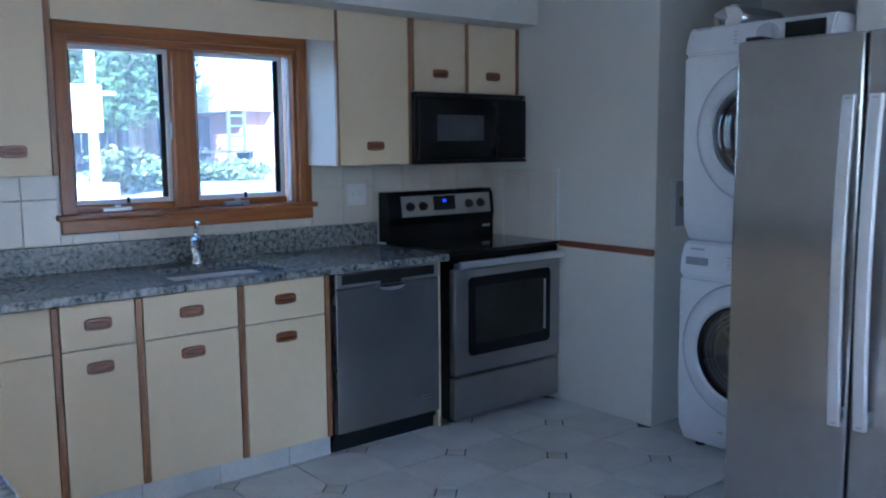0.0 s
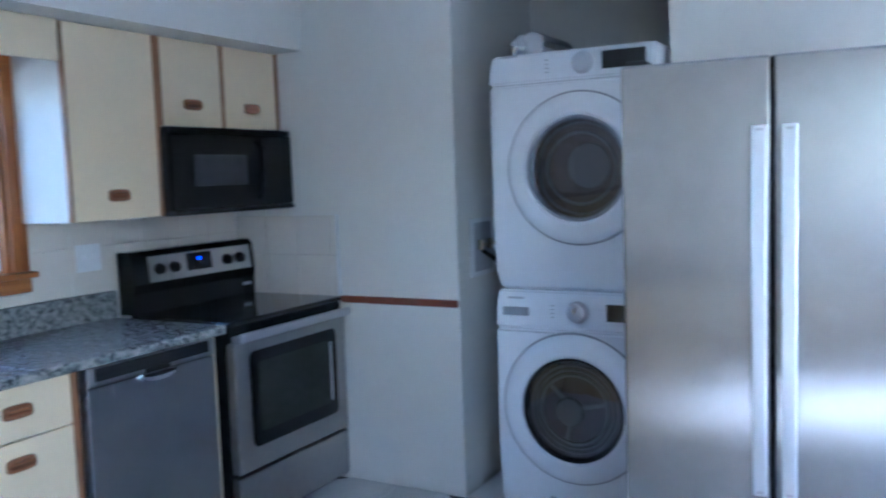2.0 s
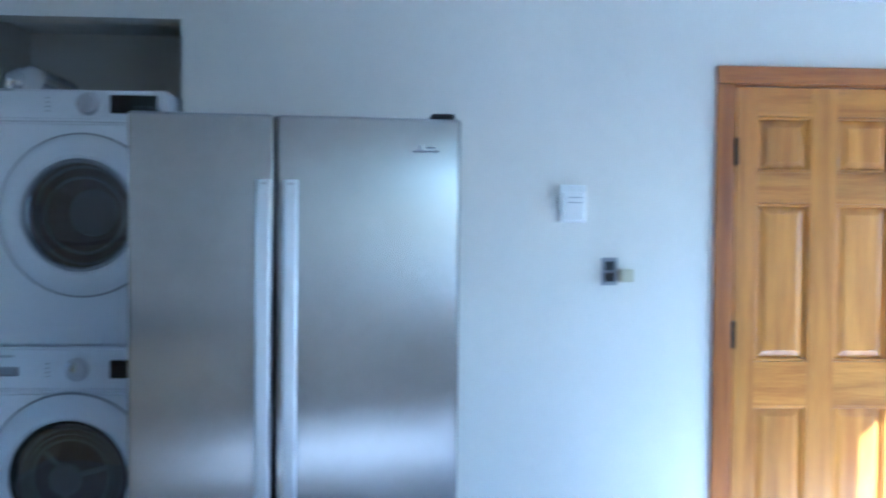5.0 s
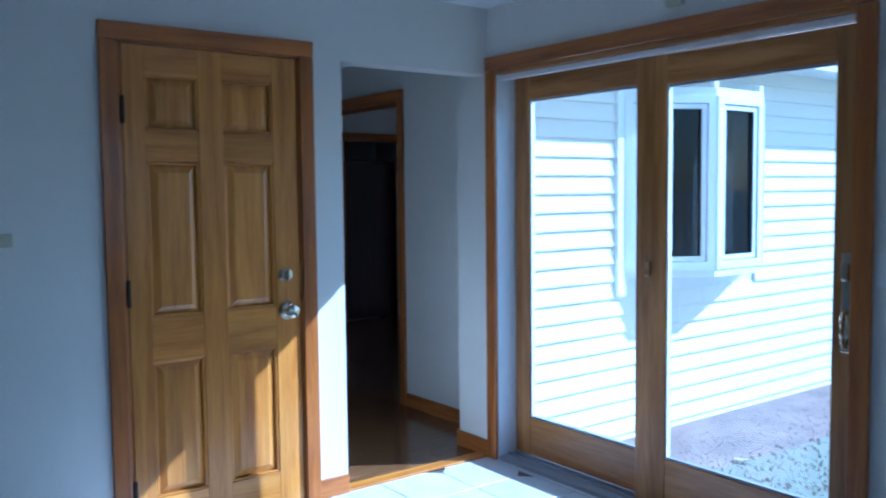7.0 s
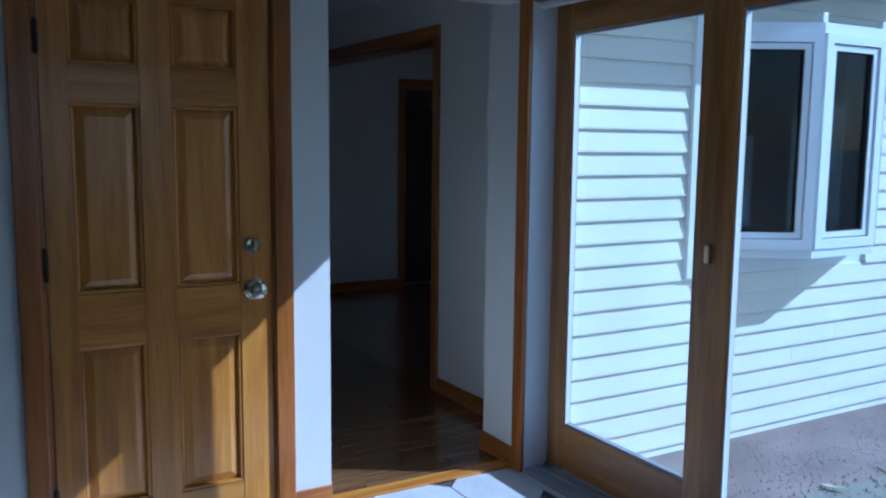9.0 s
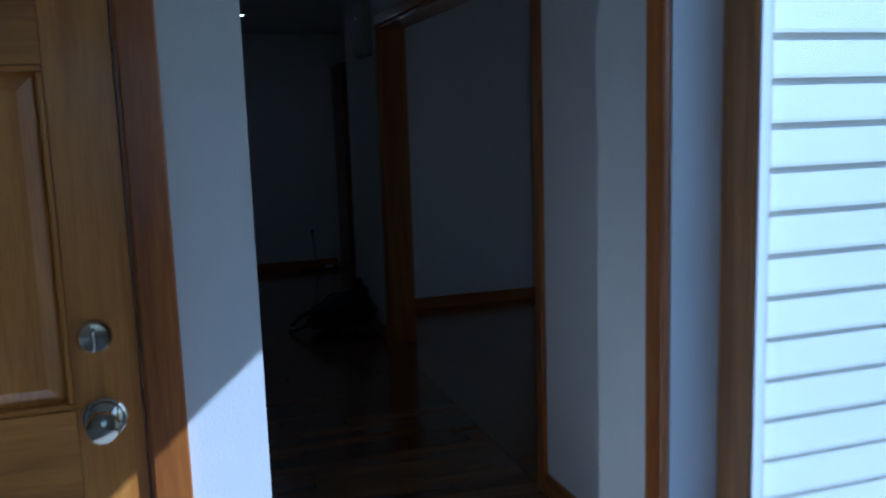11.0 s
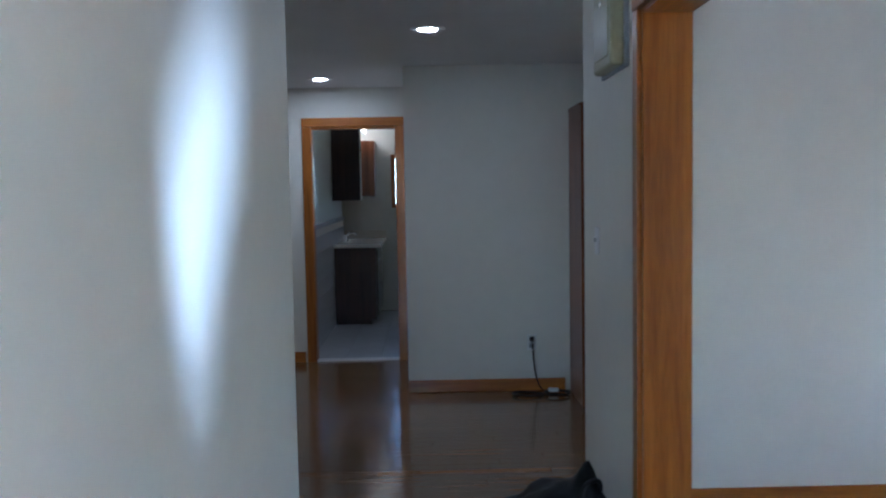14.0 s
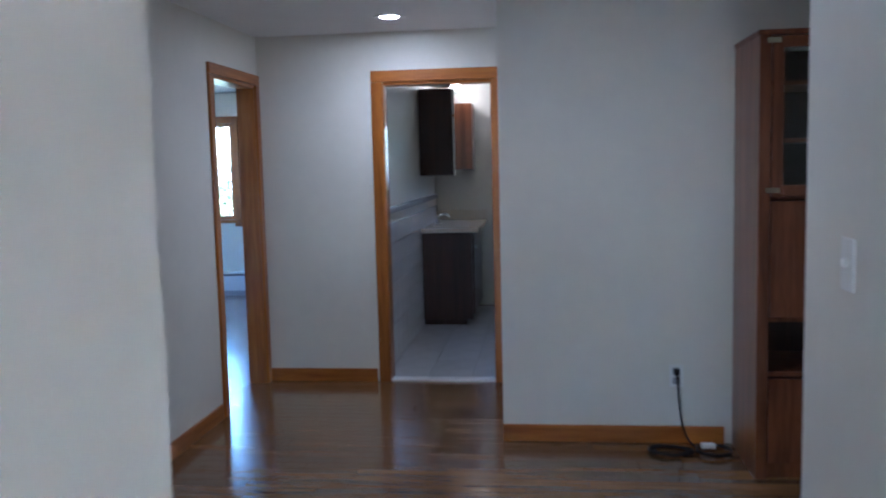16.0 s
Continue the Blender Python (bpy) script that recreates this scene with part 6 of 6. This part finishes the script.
bush((0.55, 7.4, G), (0.4, 0.4, 0.2), 22, "low sunlit garden bush", LEAF_PALE)
bush((2.6, 9.2, G), (0.8, 0.5, 0.16), 23, "low sunlit garden bush", LEAF_PALE)
fe = thing("fence", (3.4, 17.0, G), "dark weathered board fence behind the garden", "fence")
for k in range(24):
    xk = 1.0 + 0.2 * k
    part("board", B(xk, xk + 0.188, 17.0, 17.025, G, G + 1.25 + 0.02 * (k % 3)), FENCE, fe)
part("rail", B(1.0, 5.8, 17.03, 17.08, G + 0.3, G + 0.4), FENCE, fe)
part("rail", B(1.0, 5.8, 17.03, 17.08, G + 0.9, G + 1.0), FENCE, fe)
po = thing("utility_post", (-0.75, 5.2, G), "white meter box on a pale post in the yard", "post")
part("post", B(-0.74, -0.66, 5.2, 5.28, G, 2.45, bevel=0.006), VINYL, po)
part("box", B(-0.95, -0.64, 5.08, 5.2, 1.60, 2.08, bevel=0.015), VINYL, po)
part("arm", B(-0.64, -0.48, 5.14, 5.18, 1.98, 2.02, bevel=0.005), VINYL, po)
part("block", B(-0.95, -0.55, 4.95, 5.4, G, 1.08, bevel=0.02), TRIM_W, po, "white foot block")
hs = thing("house", (8.5, 18.0, G), "neighbouring house with pale roof and brick wall", "house")
part("wall", B(6.0, 12.4, 15.6, 19.0, G, 2.45), REDBRICK, hs)
bm = bmesh.new()
va = [bm.verts.new(p) for p in ((5.6, 15.2, 2.3), (5.6, 19.4, 2.3), (6.4, 17.3, 4.4))]
vb = [bm.verts.new(p) for p in ((12.8, 15.2, 2.3), (12.8, 19.4, 2.3), (12.8, 17.3, 4.4))]
for k in range(3):
    bm.faces.new((va[k], va[(k + 1) % 3], vb[(k + 1) % 3], vb[k]))
bm.faces.new(va)
bm.faces.new(vb)
bmesh.ops.recalc_face_normals(bm, faces=bm.faces)
part("roof", bm, ROOFING, hs)
for x in (7.4, 9.6):
    p = part("window", B(x, x + 0.7, 15.56, 15.6, 1.35, 2.1), DARKPANE, hs)
    part("window_frame", boxes((x - 0.06, x, 15.54, 15.6, 1.3, 2.15), (x + 0.7, x + 0.76, 15.54, 15.6, 1.3, 2.15), (x, x + 0.7, 15.54, 15.6, 2.1, 2.15), (x, x + 0.7, 15.54, 15.6, 1.3, 1.35)), VINYL, p)
la = thing("ladder", (3.67, 11.0, G), "grey aluminium ladder standing in the yard", "ladder")
for x in (3.48, 3.80):
    part("rail", B(x, x + 0.05, 11.0, 11.06, G, 2.15), SATIN, la)
for k in range(6):
    part("rung", B(3.53, 3.80, 11.01, 11.05, G + 0.15 + 0.19 * k, G + 0.19 + 0.19 * k), SATIN, la)
bd = thing("plank", (4.2, 11.4, G), "pale plank leaning in the yard", "plank")
bm = B(-0.08, 0.08, -0.02, 0.02, -0.8, 0.8, bevel=0.004)
bmesh.ops.transform(bm, matrix=Matrix.Translation((4.35, 11.4, 1.55)) @ Matrix.Rotation(radians(35), 4, "Y"), verts=bm.verts)
part("board", bm, VINYL, bd)
be = thing("picnic_table", (3.0, 10.2, G), "low weathered wooden garden table", "table")
for k in range(4):
    part("board", B(2.5, 3.6, 9.9 + 0.16 * k, 10.04 + 0.16 * k, 1.34, 1.38), FENCE, be)
for x in (2.6, 3.4):
    part("leg", B(x, x + 0.08, 10.0, 10.5, G, 1.34), FENCE, be)

# ---- floor pieces: last ----
S = 0.335
fk = tagged(new("tile_floor"), "pale grey clipped-corner floor tiles with small taupe insets", "tile floor", "", "structure")
C, J = 0.062, 0.0028


def floor_tile_mesh(even):
    """A square tile with the two opposite corners clipped that meet an inset."""
    h = S / 2 - J
    c = C
    if even:
        pts = [(-h, -h + c), (-h + c, -h), (h, -h), (h, h - c), (h - c, h), (-h, h)]
    else:
        pts = [(-h, -h), (h - c, -h), (h, -h + c), (h, h), (-h + c, h), (-h, h - c)]
    bm = bmesh.new()
    lo = [bm.verts.new((x, y, -0.008)) for x, y in pts]
    k_ = 0.992
    md = [bm.verts.new((x, y, -0.0015)) for x, y in pts]
    hi = [bm.verts.new((x * k_, y * k_, 0.0)) for x, y in pts]
    for r0, r1 in ((lo, md), (md, hi)):
        for k in range(6):
            bm.faces.new((r0[k], r0[(k + 1) % 6], r1[(k + 1) % 6], r1[k]))
    bm.faces.new(hi)
    bmesh.ops.recalc_face_normals(bm, faces=bm.faces)
    return finish("floor_tile", bm, TILE_F)


TM = (floor_tile_mesh(True), floor_tile_mesh(False))
bm = bmesh.new()
q = [(0, -C + 0.004), (C - 0.004, 0), (0, C - 0.004), (-C + 0.004, 0)]
lo = [bm.verts.new((x, y, -0.008)) for x, y in q]
hi = [bm.verts.new((x * 0.97, y * 0.97, -0.0003)) for x, y in q]
for k in range(4):
    bm.faces.new((lo[k], lo[(k + 1) % 4], hi[(k + 1) % 4], hi[k]))
bm.faces.new(hi)
bmesh.ops.recalc_face_normals(bm, faces=bm.faces)
DM = finish("floor_inset", bm, DOT_F)
for i in range(-14, 1):
    for j in range(-16, 3):
        x, y = -0.333 + S * i, -0.94 + S * j
        if (i + j) % 2 == 0 and -5.1 < x < -0.05 and -6.3 < y < -0.05:
            ob = new("inset", DM)
            ob.parent, ob.location = fk, (x, y, 0)
        cx, cy = x + S / 2, y + S / 2
        if -5.1 < cx < -0.1 and -6.25 < cy < -0.1:
            ob = new("tile", TM[(i + j) % 2])
            ob.parent, ob.location = fk, (cx, cy, 0)
# cut tiles along the edges of the floor
for y0, y1 in ((-6.33, -6.302),):
    part("cut_tile", B(-5.2, 0.0, y0, y1, -0.008, -0.0002), TILE_F, fk)
part("cut_tile", B(-0.0, 0.0005, -6.33, -1.3, -0.008, -0.0004), TILE_F, fk)
for k in range(19):
    y = -0.94 + S * (k - 16)
    if y + S < -0.0:
        part("cut_tile", B(0.004, 0.026, y + J, y + S - J, -0.008, -0.0002), TILE_F, fk)

# oak boards: hall and foyer one by one, other rooms joined
rng = random.Random(11)
fh = tagged(new("wood_floor"), "glossy varnished oak strip floor", "wood floor", "", "structure")
BW = 0.083
near, far = [], []
for k in range(97):
    x = 0.08 + BW * k
    if x > 8.05:
        break
    spans = [(-6.60, -5.45)] if x < 3.55 else [(-6.60, -4.05)] if x < 4.69 else [(-7.98, -4.05)] if x < 6.86 else [(-5.72, -4.05)]
    for a, b in spans:
        y = a
        y -= rng.uniform(0, 0.8)
        while y < b:
            L = rng.choice((0.7, 0.9, 1.1, 1.3))
            y0, y1 = max(y, a), min(y + L, b)
            if y1 - y0 > 0.03:
                near.append((x, y0, y1))
            y += L
board_mesh = {}
for x, y0, y1 in near:
    L = round(y1 - y0, 2)
    if L not in board_mesh:
        board_mesh[L] = finish("floor_board", B(0.0006, BW - 0.0006, 0.0008, L - 0.0008, -0.012, 0.0, bevel=0.0012), PLANK)
    if len(board_mesh) and len(fh.children) < 300:
        ob = new("board", board_mesh[L])
        ob.parent, ob.location = fh, (x, y0, 0)
    else:
        far.append((x, y0, y1))
for x0, x1, y0, y1 in ((0.26, 4.545, -11.5, -6.60), (6.0, 11.9, -3.93, -0.5)):
    x = x0
    while x < x1:
        y = y0 - rng.uniform(0, 0.8)
        while y < y1:
            L = rng.choice((0.9, 1.2, 1.5))
            if min(y + L, y1) - max(y, y0) > 0.03:
                far.append((x, max(y, y0), min(y + L, y1)))
            y += L
        x += BW
vs, fs = [], []
for x, y0, y1 in far:
    i = len(vs)
    a, b, c, d = x + 0.001, x + BW - 0.001, y0 + 0.001, y1 - 0.001
    vs += [(a, c, 0), (b, c, 0), (b, d, 0), (a, d, 0), (a - 0.001, c - 0.001, -0.012), (b + 0.001, c - 0.001, -0.012), (b + 0.001, d + 0.001, -0.012), (a - 0.001, d + 0.001, -0.012)]
    fs += [(i, i + 1, i + 2, i + 3), (i + 4, i + 5, i + 1, i), (i + 5, i + 6, i + 2, i + 1), (i + 6, i + 7, i + 3, i + 2), (i + 7, i + 4, i, i + 3)]
me = bpy.data.meshes.new("far_boards")
me.from_pydata(vs, [], fs)
PLANK_FAR = PLANK.copy()
PLANK_FAR.name = "oak_floor_far"
fb_ = PLANK_FAR.node_tree.nodes["Principled BSDF"]
fb_.inputs["Coat Weight"].default_value, fb_.inputs["Coat Roughness"].default_value, fb_.inputs["Roughness"].default_value = 1.0, 0.22, 0.22
nt = PLANK_FAR.node_tree
geo = nt.nodes.new("ShaderNodeNewGeometry")
for n in nt.nodes:
    if n.type == "OBJECT_INFO":
        for l in list(n.outputs["Random"].links):
            to = l.to_socket
            nt.links.new(geo.outputs["Random Per Island"], to)
me.materials.append(PLANK_FAR)
ob = new("boards", me)
ob.parent = fh
tagged(ob, "", "", "", "stuff")
